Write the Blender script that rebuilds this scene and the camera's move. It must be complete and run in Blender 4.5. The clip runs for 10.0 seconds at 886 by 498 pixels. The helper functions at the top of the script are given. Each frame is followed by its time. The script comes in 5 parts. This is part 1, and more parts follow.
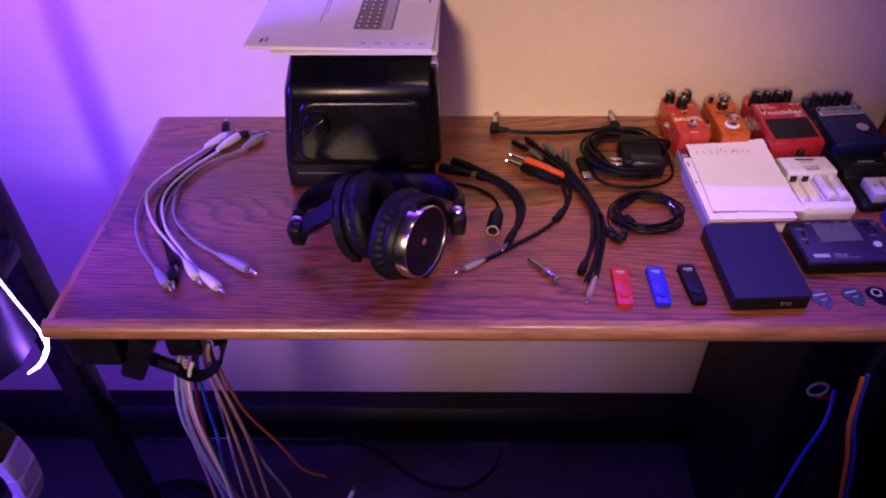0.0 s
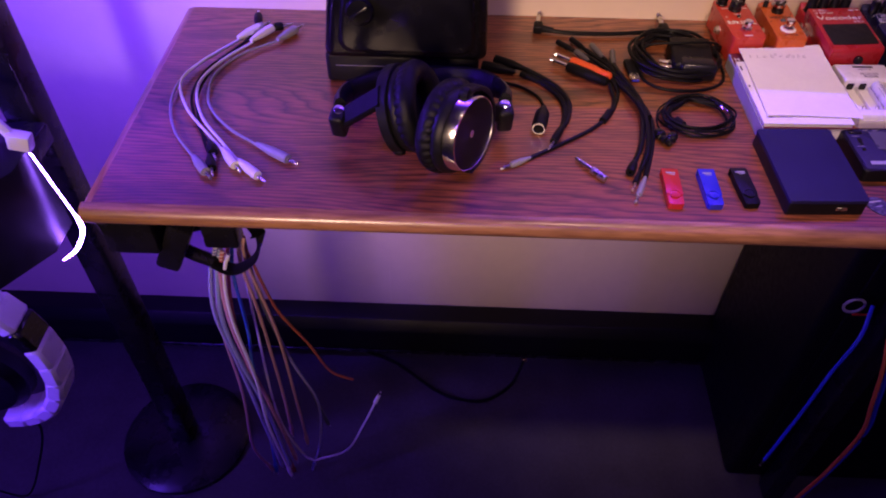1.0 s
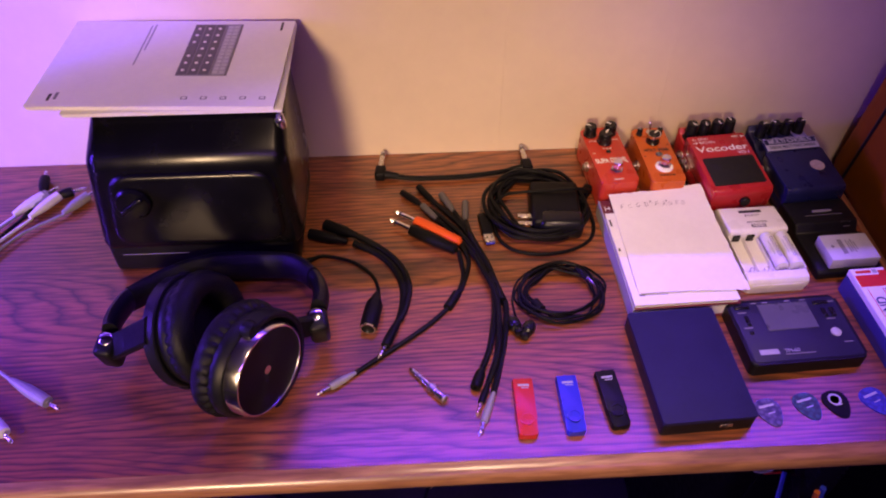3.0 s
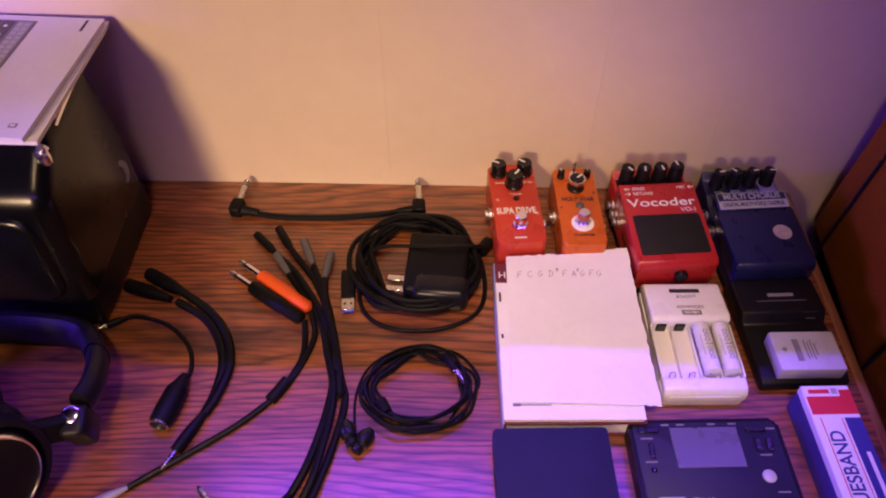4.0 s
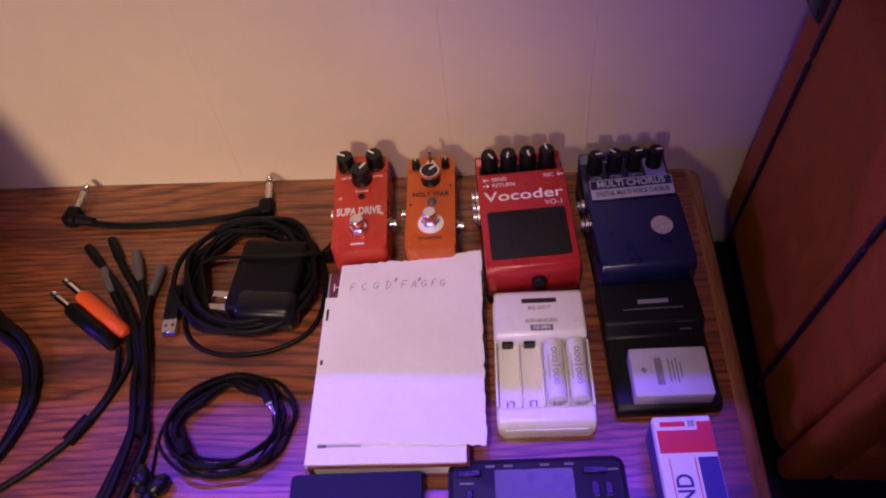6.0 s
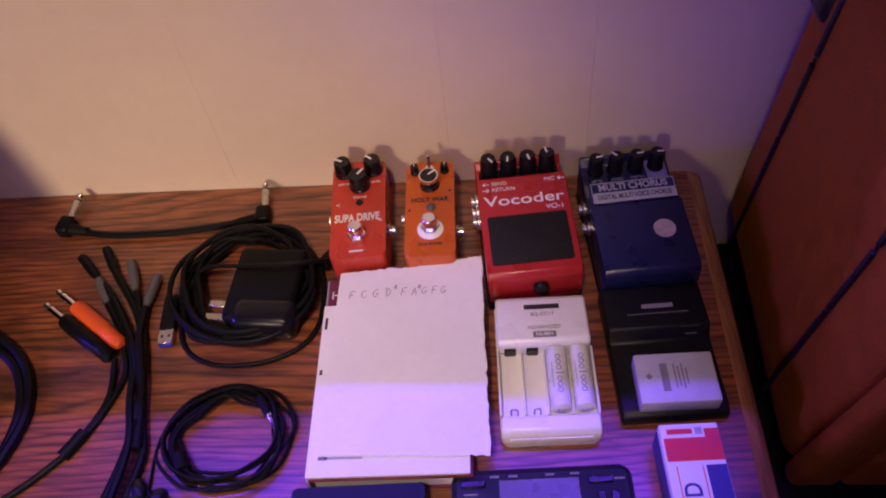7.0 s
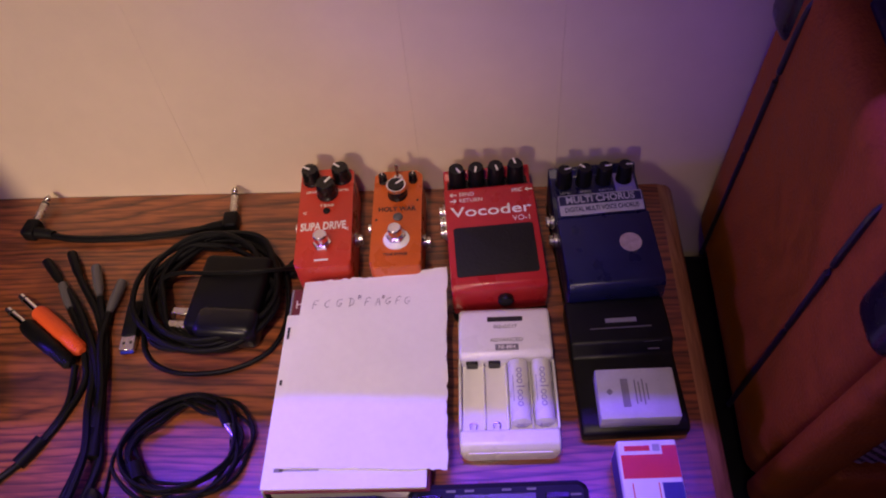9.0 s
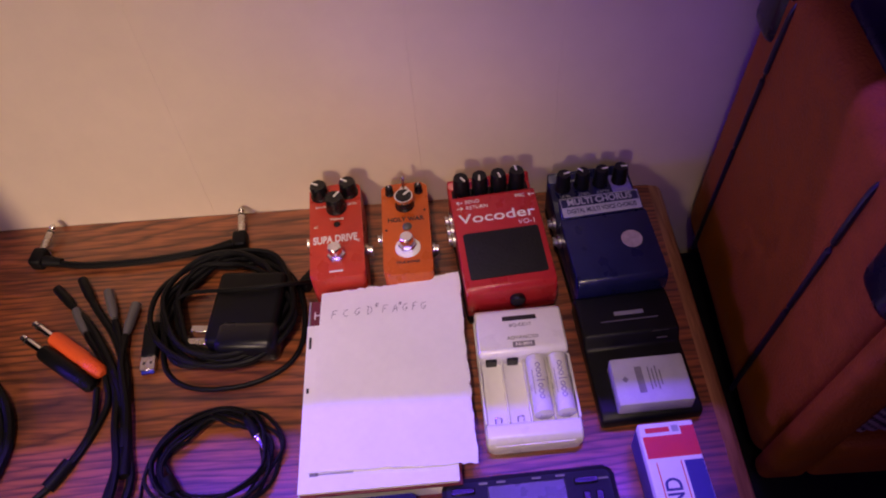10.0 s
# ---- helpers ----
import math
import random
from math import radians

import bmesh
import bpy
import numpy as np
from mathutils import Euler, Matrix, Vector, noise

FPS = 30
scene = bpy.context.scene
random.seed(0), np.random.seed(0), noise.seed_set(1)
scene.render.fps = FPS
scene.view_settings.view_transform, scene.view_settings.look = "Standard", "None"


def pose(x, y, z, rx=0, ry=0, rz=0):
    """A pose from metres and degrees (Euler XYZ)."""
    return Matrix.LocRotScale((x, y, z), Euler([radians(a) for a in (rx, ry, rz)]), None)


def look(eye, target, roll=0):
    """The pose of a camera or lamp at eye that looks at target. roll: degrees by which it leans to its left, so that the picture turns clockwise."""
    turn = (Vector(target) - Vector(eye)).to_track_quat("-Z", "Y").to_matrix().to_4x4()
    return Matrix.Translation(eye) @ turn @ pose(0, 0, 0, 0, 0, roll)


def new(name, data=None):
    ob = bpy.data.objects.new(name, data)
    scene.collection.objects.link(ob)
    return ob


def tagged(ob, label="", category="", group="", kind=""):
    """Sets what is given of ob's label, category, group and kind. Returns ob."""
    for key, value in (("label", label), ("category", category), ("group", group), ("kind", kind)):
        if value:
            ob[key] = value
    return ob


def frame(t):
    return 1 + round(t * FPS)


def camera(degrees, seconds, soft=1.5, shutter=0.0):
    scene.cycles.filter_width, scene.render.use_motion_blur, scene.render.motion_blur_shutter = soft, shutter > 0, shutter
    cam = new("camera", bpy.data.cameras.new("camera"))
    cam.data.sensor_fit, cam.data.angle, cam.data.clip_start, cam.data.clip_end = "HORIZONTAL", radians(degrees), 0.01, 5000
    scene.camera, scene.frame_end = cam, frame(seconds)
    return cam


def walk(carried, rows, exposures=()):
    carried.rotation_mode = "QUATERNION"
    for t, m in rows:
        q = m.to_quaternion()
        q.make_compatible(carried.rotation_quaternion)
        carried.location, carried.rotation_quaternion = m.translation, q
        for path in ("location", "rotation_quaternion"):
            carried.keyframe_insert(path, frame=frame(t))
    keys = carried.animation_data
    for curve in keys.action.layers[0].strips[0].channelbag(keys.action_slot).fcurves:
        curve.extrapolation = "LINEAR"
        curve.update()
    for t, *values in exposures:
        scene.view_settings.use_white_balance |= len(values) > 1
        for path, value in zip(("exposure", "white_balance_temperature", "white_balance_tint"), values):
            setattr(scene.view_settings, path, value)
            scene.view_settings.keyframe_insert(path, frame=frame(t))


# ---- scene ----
cam = camera(61.7, 10.0, soft=2.0)
PATH = [
    (0, (0.0112, -0.1004, 1.3575), (0.0016, 0.2722, 1.0242), -0.89),
    (0.5, (-0.0213, -0.1129, 1.3351), (-0.0336, 0.2473, 0.9886), -0.55),
    (0.7, (-0.0330, -0.1187, 1.3218), (-0.0443, 0.2316, 0.9655), 0.56),
    (1, (-0.0363, -0.1191, 1.3111), (-0.0472, 0.2227, 0.9463), 0.61),
    (1.2, (-0.0347, -0.1049, 1.3227), (-0.0442, 0.2342, 0.9555), -0.64),
    (1.5, (-0.0159, -0.0723, 1.3383), (-0.0164, 0.2832, 0.9867), -1.66),
    (1.7, (0.0154, -0.0504, 1.3382), (0.0166, 0.3067, 0.9882), -3.01),
    (2, (0.0787, -0.0103, 1.3470), (0.0790, 0.3457, 0.9959), -2.12),
    (2.2, (0.1048, 0.0185, 1.3474), (0.1016, 0.3746, 0.9967), -1.52),
    (3.3, (0.1108, 0.1962, 1.3467), (0.1331, 0.5367, 0.9812), 0.34),
    (3.5, (0.1400, 0.2214, 1.3285), (0.1577, 0.5637, 0.9644), 0.27),
    (3.7, (0.1912, 0.2681, 1.3146), (0.1906, 0.6052, 0.9456), -1.22),
    (4, (0.2857, 0.3393, 1.2766), (0.2777, 0.6699, 0.9016), 0.03),
    (4.3, (0.3767, 0.3900, 1.2638), (0.3576, 0.7065, 0.8776), -2.44),
    (4.5, (0.4128, 0.4128, 1.2598), (0.3818, 0.7222, 0.8682), -4.69),
    (5, (0.4657, 0.4194, 1.2341), (0.4241, 0.7192, 0.8362), -7.56),
    (5.5, (0.4685, 0.4267, 1.2407), (0.4235, 0.7285, 0.8446), -7.52),
    (6, (0.4667, 0.4359, 1.2388), (0.4210, 0.7379, 0.8429), -7.97),
    (7.3, (0.4625, 0.4487, 1.2331), (0.4193, 0.7521, 0.8381), -8.31),
    (7.5, (0.4616, 0.4538, 1.2330), (0.4181, 0.7556, 0.8368), -8.11),
    (8, (0.4586, 0.4621, 1.2329), (0.4129, 0.7639, 0.8369), -7.95),
    (8.5, (0.4707, 0.4559, 1.2344), (0.4247, 0.7640, 0.8434), -7.51),
    (9, (0.4856, 0.4517, 1.2332), (0.4460, 0.7562, 0.8386), -6.84),
    (9.5, (0.4811, 0.4479, 1.2373), (0.4528, 0.7595, 0.8473), -5.60),
    (10, (0.4466, 0.4264, 1.2450), (0.4340, 0.7435, 0.8586), -5.75),
]
walk(cam, [(t, look(eye, target, roll)) for t, eye, target, roll in PATH],
     exposures=[(0.0, -0.30, 6300, 28), (1.0, -0.40, 6300, 30), (2.0, -0.30, 6600, 22), (3.5, -0.05, 7100, 14), (4.2, -0.2, 7000, 14), (5.0, -0.46, 6200, 12), (10.0, -0.48, 5900, 12)])

# ---- world and light ----
TOP = 0.74          # table top
FLOOR = -0.08
WALL = 0.9015       # face of the panelled wall

# Faint violet ambient added as fill; it has no real source.
world = bpy.data.worlds.new("violet_ambient_fill")
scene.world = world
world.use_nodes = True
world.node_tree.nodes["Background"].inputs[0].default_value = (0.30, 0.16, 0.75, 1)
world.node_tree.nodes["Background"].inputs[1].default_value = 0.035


def lamp(name, kind, energy, colour, m, **more):
    data = bpy.data.lights.new(name, kind)
    data.energy, data.color = energy, colour
    if kind == "AREA":
        data.shape = "RECTANGLE"
        data.size, data.size_y = more["size"]
    else:
        data.shadow_soft_size = more.get("soft", 0.03)
    ob = new(name, data)
    ob.matrix_world = m
    return ob


WARM = (1.0, 0.69, 0.42)
VIOLET = (0.16, 0.045, 1.0)
key = lamp("room_lamp", "SPOT", 375.0, WARM, look((-0.72, -2.1, 1.95), (-0.06, 0.88, 0.75)), soft=0.26)
key.data.spot_size, key.data.spot_blend = radians(25), 1.0
down = lamp("ceiling_downlight", "SPOT", 102.0, (1.0, 0.69, 0.45), look((0.28, 0.0, 2.38), (0.29, 0.69, 0.74)), soft=0.06)
down.data.spot_size, down.data.spot_blend = radians(27), 1.0
# Unseen violet strip, set so that the added board cuts its light.
lamp("unseen_violet_strip", "AREA", 9.5, VIOLET, pose(0.42, 0.860, 1.45, -15, 0, 0), size=(1.1, 0.004))
glow = lamp("wall_led_strip", "AREA", 13.0, (0.12, 0.035, 1.0), look((-0.92, 0.50, 1.15), (-0.40, 0.90, 1.00)), size=(0.05, 0.30))
glow.data.spread = radians(125)
# Violet fill lamp added high in front; no such fitting is known.
lamp("violet_fill_lamp", "AREA", 8.5, (0.36, 0.12, 1.0), look((0.35, -1.2, 2.30), (0.5, 0.9, 1.0)), size=(1.4, 0.05))
# Unseen violet lamp added to brighten what stands under the desk's left.
lamp("under_desk_fill", "AREA", 8.0, (0.15, 0.05, 1.0), look((-1.05, 0.20, 0.66), (-0.30, 0.62, 0.30)), size=(0.02, 0.40))


# ---- materials ----
def material(name, colour, rough=0.5, metal=0.0, spread=0.12, scale=60.0, bump=0.0, bump_scale=300.0, coat=0.0, stretch=(1, 1, 1), rough_spread=0.12, spec=0.5):
    """Principled surface whose colour and gloss vary at two scales, with a fine relief."""
    m = bpy.data.materials.new(name)
    m.use_nodes = True
    nt = m.node_tree
    n, l = nt.nodes, nt.links
    b = n["Principled BSDF"]
    tc = n.new("ShaderNodeTexCoord")
    mp = n.new("ShaderNodeMapping")
    mp.inputs["Scale"].default_value = stretch
    l.new(tc.outputs["Object"], mp.inputs["Vector"])
    big, fine = n.new("ShaderNodeTexNoise"), n.new("ShaderNodeTexNoise")
    for t, sc in ((big, scale), (fine, scale * 9)):
        t.inputs["Scale"].default_value = sc
        t.inputs["Detail"].default_value = 4
        l.new(mp.outputs[0], t.inputs["Vector"])
    add = n.new("ShaderNodeMath")
    add.operation = "MULTIPLY_ADD"
    l.new(fine.outputs[0], add.inputs[0])
    add.inputs[1].default_value = 0.5
    l.new(big.outputs[0], add.inputs[2])
    ramp = n.new("ShaderNodeValToRGB")
    ramp.color_ramp.elements[0].position, ramp.color_ramp.elements[1].position = 0.45, 1.05
    c = Vector(colour)
    ramp.color_ramp.elements[0].color = (*(c * (1 - spread)), 1)
    ramp.color_ramp.elements[1].color = (*[min(1, v * (1 + spread)) for v in c], 1)
    l.new(add.outputs[0], ramp.inputs[0])
    l.new(ramp.outputs[0], b.inputs["Base Color"])
    mr = n.new("ShaderNodeMapRange")
    mr.inputs[1].default_value, mr.inputs[2].default_value = 0.3, 0.75
    mr.inputs[3].default_value, mr.inputs[4].default_value = max(0.02, rough - rough_spread), min(1, rough + rough_spread)
    l.new(big.outputs[0], mr.inputs[0])
    l.new(mr.outputs[0], b.inputs["Roughness"])
    b.inputs["Metallic"].default_value = metal
    b.inputs["Specular IOR Level"].default_value = spec
    b.inputs["Coat Weight"].default_value = coat
    b.inputs["Coat Roughness"].default_value = 0.2
    if bump:
        bt = n.new("ShaderNodeTexNoise")
        bt.inputs["Scale"].default_value, bt.inputs["Detail"].default_value = bump_scale, 3
        l.new(mp.outputs[0], bt.inputs["Vector"])
        bp = n.new("ShaderNodeBump")
        bp.inputs["Strength"].default_value, bp.inputs["Distance"].default_value = bump, 0.001
        l.new(bt.outputs[0], bp.inputs["Height"])
        l.new(bp.outputs[0], b.inputs["Normal"])
    return m


def wood(name, dark, light, rough=0.38, rings=135.0, warp=26.0):
    """Oak veneer: arched growth rings along x with dark pores, under satin lacquer."""
    m = bpy.data.materials.new(name)
    m.use_nodes = True
    n, l = m.node_tree.nodes, m.node_tree.links
    b = n["Principled BSDF"]
    tc, mp = n.new("ShaderNodeTexCoord"), n.new("ShaderNodeMapping")
    mp.inputs["Scale"].default_value = (0.19, 1.0, 1.0)
    l.new(tc.outputs["Object"], mp.inputs["Vector"])
    big = n.new("ShaderNodeTexNoise")
    big.inputs["Scale"].default_value, big.inputs["Detail"].default_value = 7.0, 1.2
    l.new(mp.outputs[0], big.inputs["Vector"])
    sep = n.new("ShaderNodeSeparateXYZ")
    l.new(mp.outputs[0], sep.inputs[0])
    small = n.new("ShaderNodeTexNoise")
    small.inputs["Scale"].default_value, small.inputs["Detail"].default_value = 55.0, 2.0
    l.new(mp.outputs[0], small.inputs["Vector"])

    def math_node(op, a, c, d=None):
        k = n.new("ShaderNodeMath")
        k.operation = op
        for s, v in zip(k.inputs, (a, c, d)):
            if v is None:
                continue
            if isinstance(v, (int, float)):
                s.default_value = v
            else:
                l.new(v, s)
        return k.outputs[0]
    phase = math_node("MULTIPLY_ADD", big.outputs[0], warp, math_node("MULTIPLY", sep.outputs[1], rings))
    phase = math_node("MULTIPLY_ADD", small.outputs[0], 1.5, phase)
    ring = math_node("FRACT", phase, 0.0)
    edge = n.new("ShaderNodeValToRGB")
    cr = edge.color_ramp
    cr.elements[0].position, cr.elements[0].color = 0.0, (0.40, 0.40, 0.40, 1)
    cr.elements[1].position, cr.elements[1].color = 1.0, (0.28, 0.28, 0.28, 1)
    for p, v in ((0.18, 0.74), (0.50, 1.0), (0.80, 0.90)):
        e = cr.elements.new(p)
        e.color = (v, v, v, 1)
    l.new(ring, edge.inputs[0])
    pm = n.new("ShaderNodeMapping")
    pm.inputs["Scale"].default_value = (26, 330, 330)
    l.new(tc.outputs["Object"], pm.inputs["Vector"])
    pores = n.new("ShaderNodeTexNoise")
    pores.inputs["Scale"].default_value, pores.inputs["Detail"].default_value = 1.0, 2.0
    l.new(pm.outputs[0], pores.inputs["Vector"])
    pr = n.new("ShaderNodeMapRange")
    pr.inputs[1].default_value, pr.inputs[2].default_value = 0.38, 0.56
    pr.inputs[3].default_value, pr.inputs[4].default_value = 0.55, 1.0
    l.new(pores.outputs[0], pr.inputs[0])
    flare = n.new("ShaderNodeTexNoise")
    flare.inputs["Scale"].default_value, flare.inputs["Detail"].default_value = 26.0, 2.5
    flare.inputs["Distortion"].default_value = 0.6
    l.new(mp.outputs[0], flare.inputs["Vector"])
    fr = n.new("ShaderNodeMapRange")
    fr.inputs[1].default_value, fr.inputs[2].default_value = 0.54, 0.64
    fr.inputs[3].default_value, fr.inputs[4].default_value = 1.0, 0.62
    l.new(flare.outputs[0], fr.inputs[0])
    mixv = math_node("MULTIPLY", math_node("MULTIPLY", edge.outputs[0], pr.outputs[0]), fr.outputs[0])
    col = n.new("ShaderNodeValToRGB")
    col.color_ramp.elements[0].position, col.color_ramp.elements[1].position = 0.1, 0.95
    col.color_ramp.elements[0].color, col.color_ramp.elements[1].color = (*dark, 1), (*light, 1)
    l.new(mixv, col.inputs[0])
    l.new(col.outputs[0], b.inputs["Base Color"])
    b.inputs["Coat Weight"].default_value, b.inputs["Coat Roughness"].default_value = 0.8, 0.24
    rr = n.new("ShaderNodeMapRange")
    rr.inputs[3].default_value, rr.inputs[4].default_value = rough + 0.14, rough - 0.06
    l.new(mixv, rr.inputs[0])
    l.new(rr.outputs[0], b.inputs["Roughness"])
    bp = n.new("ShaderNodeBump")
    bp.inputs["Strength"].default_value, bp.inputs["Distance"].default_value = 0.25, 0.0006
    l.new(mixv, bp.inputs["Height"])
    l.new(bp.outputs[0], b.inputs["Normal"])
    return m


def glowing(name, colour, strength):
    m = bpy.data.materials.new(name)
    m.use_nodes = True
    b = m.node_tree.nodes["Principled BSDF"]
    b.inputs["Base Color"].default_value = (*colour, 1)
    b.inputs["Emission Color"].default_value = (*colour, 1)
    b.inputs["Emission Strength"].default_value = strength
    return m


OAK = wood("oak_veneer", (0.022, 0.0060, 0.0030), (0.290, 0.088, 0.028))
OAK_EDGE = wood("oak_edge", (0.17, 0.065, 0.024), (0.42, 0.20, 0.085), rings=60, warp=3)
PAINT = material("cream_wall_paint", (0.72, 0.60, 0.46), 0.42, spread=0.05, scale=5, bump=0.12, bump_scale=160)
# Dark tone stands in for the dimness of surfaces out of view.
UNSEENDARK = material("unseen_dark_tone", (0.20, 0.18, 0.18), 0.7, spread=0.2, scale=3)
CARPET = material("charcoal_carpet", (0.045, 0.042, 0.046), 0.95, spread=0.35, scale=14, bump=1.0, bump_scale=900)
BLACK = material("black_plastic", (0.007, 0.007, 0.008), 0.27, spread=0.15, scale=60, bump=0.05, bump_scale=900, rough_spread=0.03, spec=0.4)
SATIN = material("satin_black_plastic", (0.006, 0.006, 0.007), 0.42, spread=0.2, scale=60, bump=0.12, bump_scale=1400, rough_spread=0.05, spec=0.22)
RUBBER = material("black_rubber", (0.004, 0.004, 0.005), 0.5, spread=0.3, scale=80, bump=0.1, bump_scale=800, spec=0.15)
GLOSS = material("gloss_black", (0.006, 0.006, 0.008), 0.30, spread=0.2, scale=30, rough_spread=0.05, spec=0.30)
LEATHER = material("black_leatherette", (0.004, 0.004, 0.005), 0.48, spread=0.3, scale=60, bump=0.6, bump_scale=700, spec=0.2)
CHROME = material("chrome", (0.86, 0.86, 0.88), 0.16, 1.0, spread=0.06, scale=60, rough_spread=0.07)
NICKEL = material("brushed_nickel", (0.62, 0.60, 0.57), 0.3, 1.0, spread=0.12, scale=120)
BRASS = material("worn_brass", (0.62, 0.44, 0.20), 0.3, 1.0, spread=0.15, scale=150)
RED = material("red_enamel", (0.48, 0.042, 0.022), 0.33, spread=0.12, scale=50, bump=0.12, bump_scale=900)
CRIMSON = material("crimson_enamel", (0.40, 0.020, 0.025), 0.34, spread=0.12, scale=50, bump=0.15, bump_scale=900)
ORANGE = material("orange_enamel", (0.52, 0.100, 0.012), 0.33, spread=0.12, scale=50, bump=0.12, bump_scale=900)
NAVY = material("navy_enamel", (0.008, 0.010, 0.050), 0.34, spread=0.22, scale=50, bump=0.15, bump_scale=900)
PAD = material("ribbed_rubber_pad", (0.013, 0.012, 0.013), 0.65, spread=0.3, scale=90, bump=0.6, bump_scale=500, spec=0.25)
PAPER = material("white_paper", (0.80, 0.79, 0.78), 0.75, spread=0.04, scale=18, bump=0.08, bump_scale=260)
PAGES = material("paper_edges", (0.74, 0.72, 0.69), 0.85, spread=0.14, scale=20, stretch=(1, 1, 40))
INK = material("black_ink", (0.02, 0.02, 0.022), 0.6, spread=0.2, scale=90)
GREYINK = material("grey_ink", (0.20, 0.19, 0.21), 0.7, spread=0.2, scale=90)
PENCIL = material("pencil_line", (0.24, 0.23, 0.25), 0.7, spread=0.4, scale=300)
WHITEINK = material("white_print", (0.78, 0.76, 0.74), 0.5, spread=0.08, scale=90)
PALEGREY = material("pale_grey_print", (0.36, 0.36, 0.40), 0.5, spread=0.15, scale=90)
WHITE = material("white_plastic", (0.80, 0.79, 0.80), 0.34, spread=0.04, scale=30, bump=0.05, bump_scale=900)
CELL = material("battery_wrap", (0.72, 0.72, 0.74), 0.3, spread=0.05, scale=60)
SILVERGREY = material("silver_grey_label", (0.46, 0.46, 0.48), 0.38, spread=0.08, scale=80)
VIOLETINK = material("violet_ink", (0.22, 0.19, 0.46), 0.5, spread=0.15, scale=90)
MAROON = material("maroon_card", (0.13, 0.018, 0.035), 0.5, spread=0.18, scale=40)
LCD = material("grey_display", (0.085, 0.085, 0.10), 0.30, spread=0.1, scale=25, rough_spread=0.05)
BLUEPL = material("blue_plastic", (0.018, 0.026, 0.48), 0.35, spread=0.1, scale=60)
REDPL = material("red_plastic", (0.48, 0.024, 0.018), 0.35, spread=0.1, scale=60)
ORANGEPL = material("orange_plastic", (0.66, 0.085, 0.012), 0.6, spread=0.1, scale=60)
CARDRED = material("red_card", (0.62, 0.030, 0.020), 0.45, spread=0.07, scale=40)
CARDNAVY = material("navy_card", (0.030, 0.034, 0.20), 0.45, spread=0.12, scale=40)
TOLEX = material("orange_tolex", (0.285, 0.090, 0.005), 0.6, spread=0.22, scale=60, bump=0.9, bump_scale=420, spec=0.15)
PIPING = material("black_piping", (0.010, 0.009, 0.010), 0.4, spread=0.2, scale=80)
GRILLE = material("woven_grille_cloth", (0.30, 0.25, 0.19), 0.7, spread=0.35, scale=160, bump=0.5, bump_scale=600)
GREYCABLE = material("grey_cable", (0.26, 0.25, 0.27), 0.45, spread=0.12, scale=90)
WHITECABLE = material("white_cable", (0.70, 0.69, 0.68), 0.42, spread=0.06, scale=90)
DARKGREY = material("dark_grey_sleeve", (0.085, 0.080, 0.088), 0.45, spread=0.15, scale=90)
STEELBLK = material("black_coated_steel", (0.014, 0.013, 0.016), 0.28, 0.3, spread=0.3, scale=30, bump=0.1, bump_scale=500, spec=0.4)


# ---- building blocks ----
def part(name, bm, mat, parent=None, label="", m=None, smooth=True):
    me = bpy.data.meshes.new(name)
    bm.normal_update()
    bm.to_mesh(me)
    bm.free()
    for mm in (mat if isinstance(mat, (list, tuple)) else (mat,)):
        me.materials.append(mm)
    if smooth:
        me.polygons.foreach_set("use_smooth", [True] * len(me.polygons))
        me.set_sharp_from_angle(angle=radians(38))
    ob = new(name, me)
    if parent is not None:
        ob.parent = parent
    if m is not None:
        ob.matrix_local = m
    if label:
        ob["label"] = label
    return ob


def thing(name, label, category, x=0.0, y=0.0, z=0.0, rz=0.0, group="", rx=0.0, ry=0.0, kind=""):
    ob = new(name)
    ob.empty_display_size = 0.02
    ob.matrix_world = pose(x, y, z, rx, ry, rz)
    return tagged(ob, label, category, group, kind)


def rbox(sx, sy, sz, bevel=0.0, seg=2, at=(0, 0, 0)):
    """A box standing on z = 0 at the given place, with rounded edges."""
    bm = bmesh.new()
    bmesh.ops.create_cube(bm, size=1.0)
    bmesh.ops.scale(bm, vec=(sx, sy, sz), verts=bm.verts)
    bmesh.ops.translate(bm, vec=(at[0], at[1], at[2] + sz / 2), verts=bm.verts)
    if bevel > 0:
        bmesh.ops.bevel(bm, geom=bm.edges[:], offset=bevel, segments=seg, affect="EDGES", profile=0.5)
    return bm


def prism(outline, z0, z1, bevel=0.0, seg=2):
    """An upright solid over a plan outline."""
    bm = bmesh.new()
    lo = [bm.verts.new((x, y, z0)) for x, y in outline]
    hi = [bm.verts.new((x, y, z1)) for x, y in outline]
    bm.faces.new(lo[::-1])
    top = bm.faces.new(hi)
    k = len(outline)
    for i in range(k):
        bm.faces.new((lo[i], lo[(i + 1) % k], hi[(i + 1) % k], hi[i]))
    if bevel > 0:
        bmesh.ops.bevel(bm, geom=list(top.edges), offset=bevel, segments=seg, affect="EDGES", profile=0.5)
    return bm


def rounded(sx, sy, r, n=5, at=(0, 0)):
    """Outline of a rectangle with round corners."""
    pts = []
    for cx, cy, a0 in ((1, 1, 0), (-1, 1, 90), (-1, -1, 180), (1, -1, 270)):
        for i in range(n + 1):
            a = radians(a0 + 90 * i / n)
            pts.append((at[0] + cx * (sx / 2 - r) + r * math.cos(a), at[1] + cy * (sy / 2 - r) + r * math.sin(a)))
    return pts


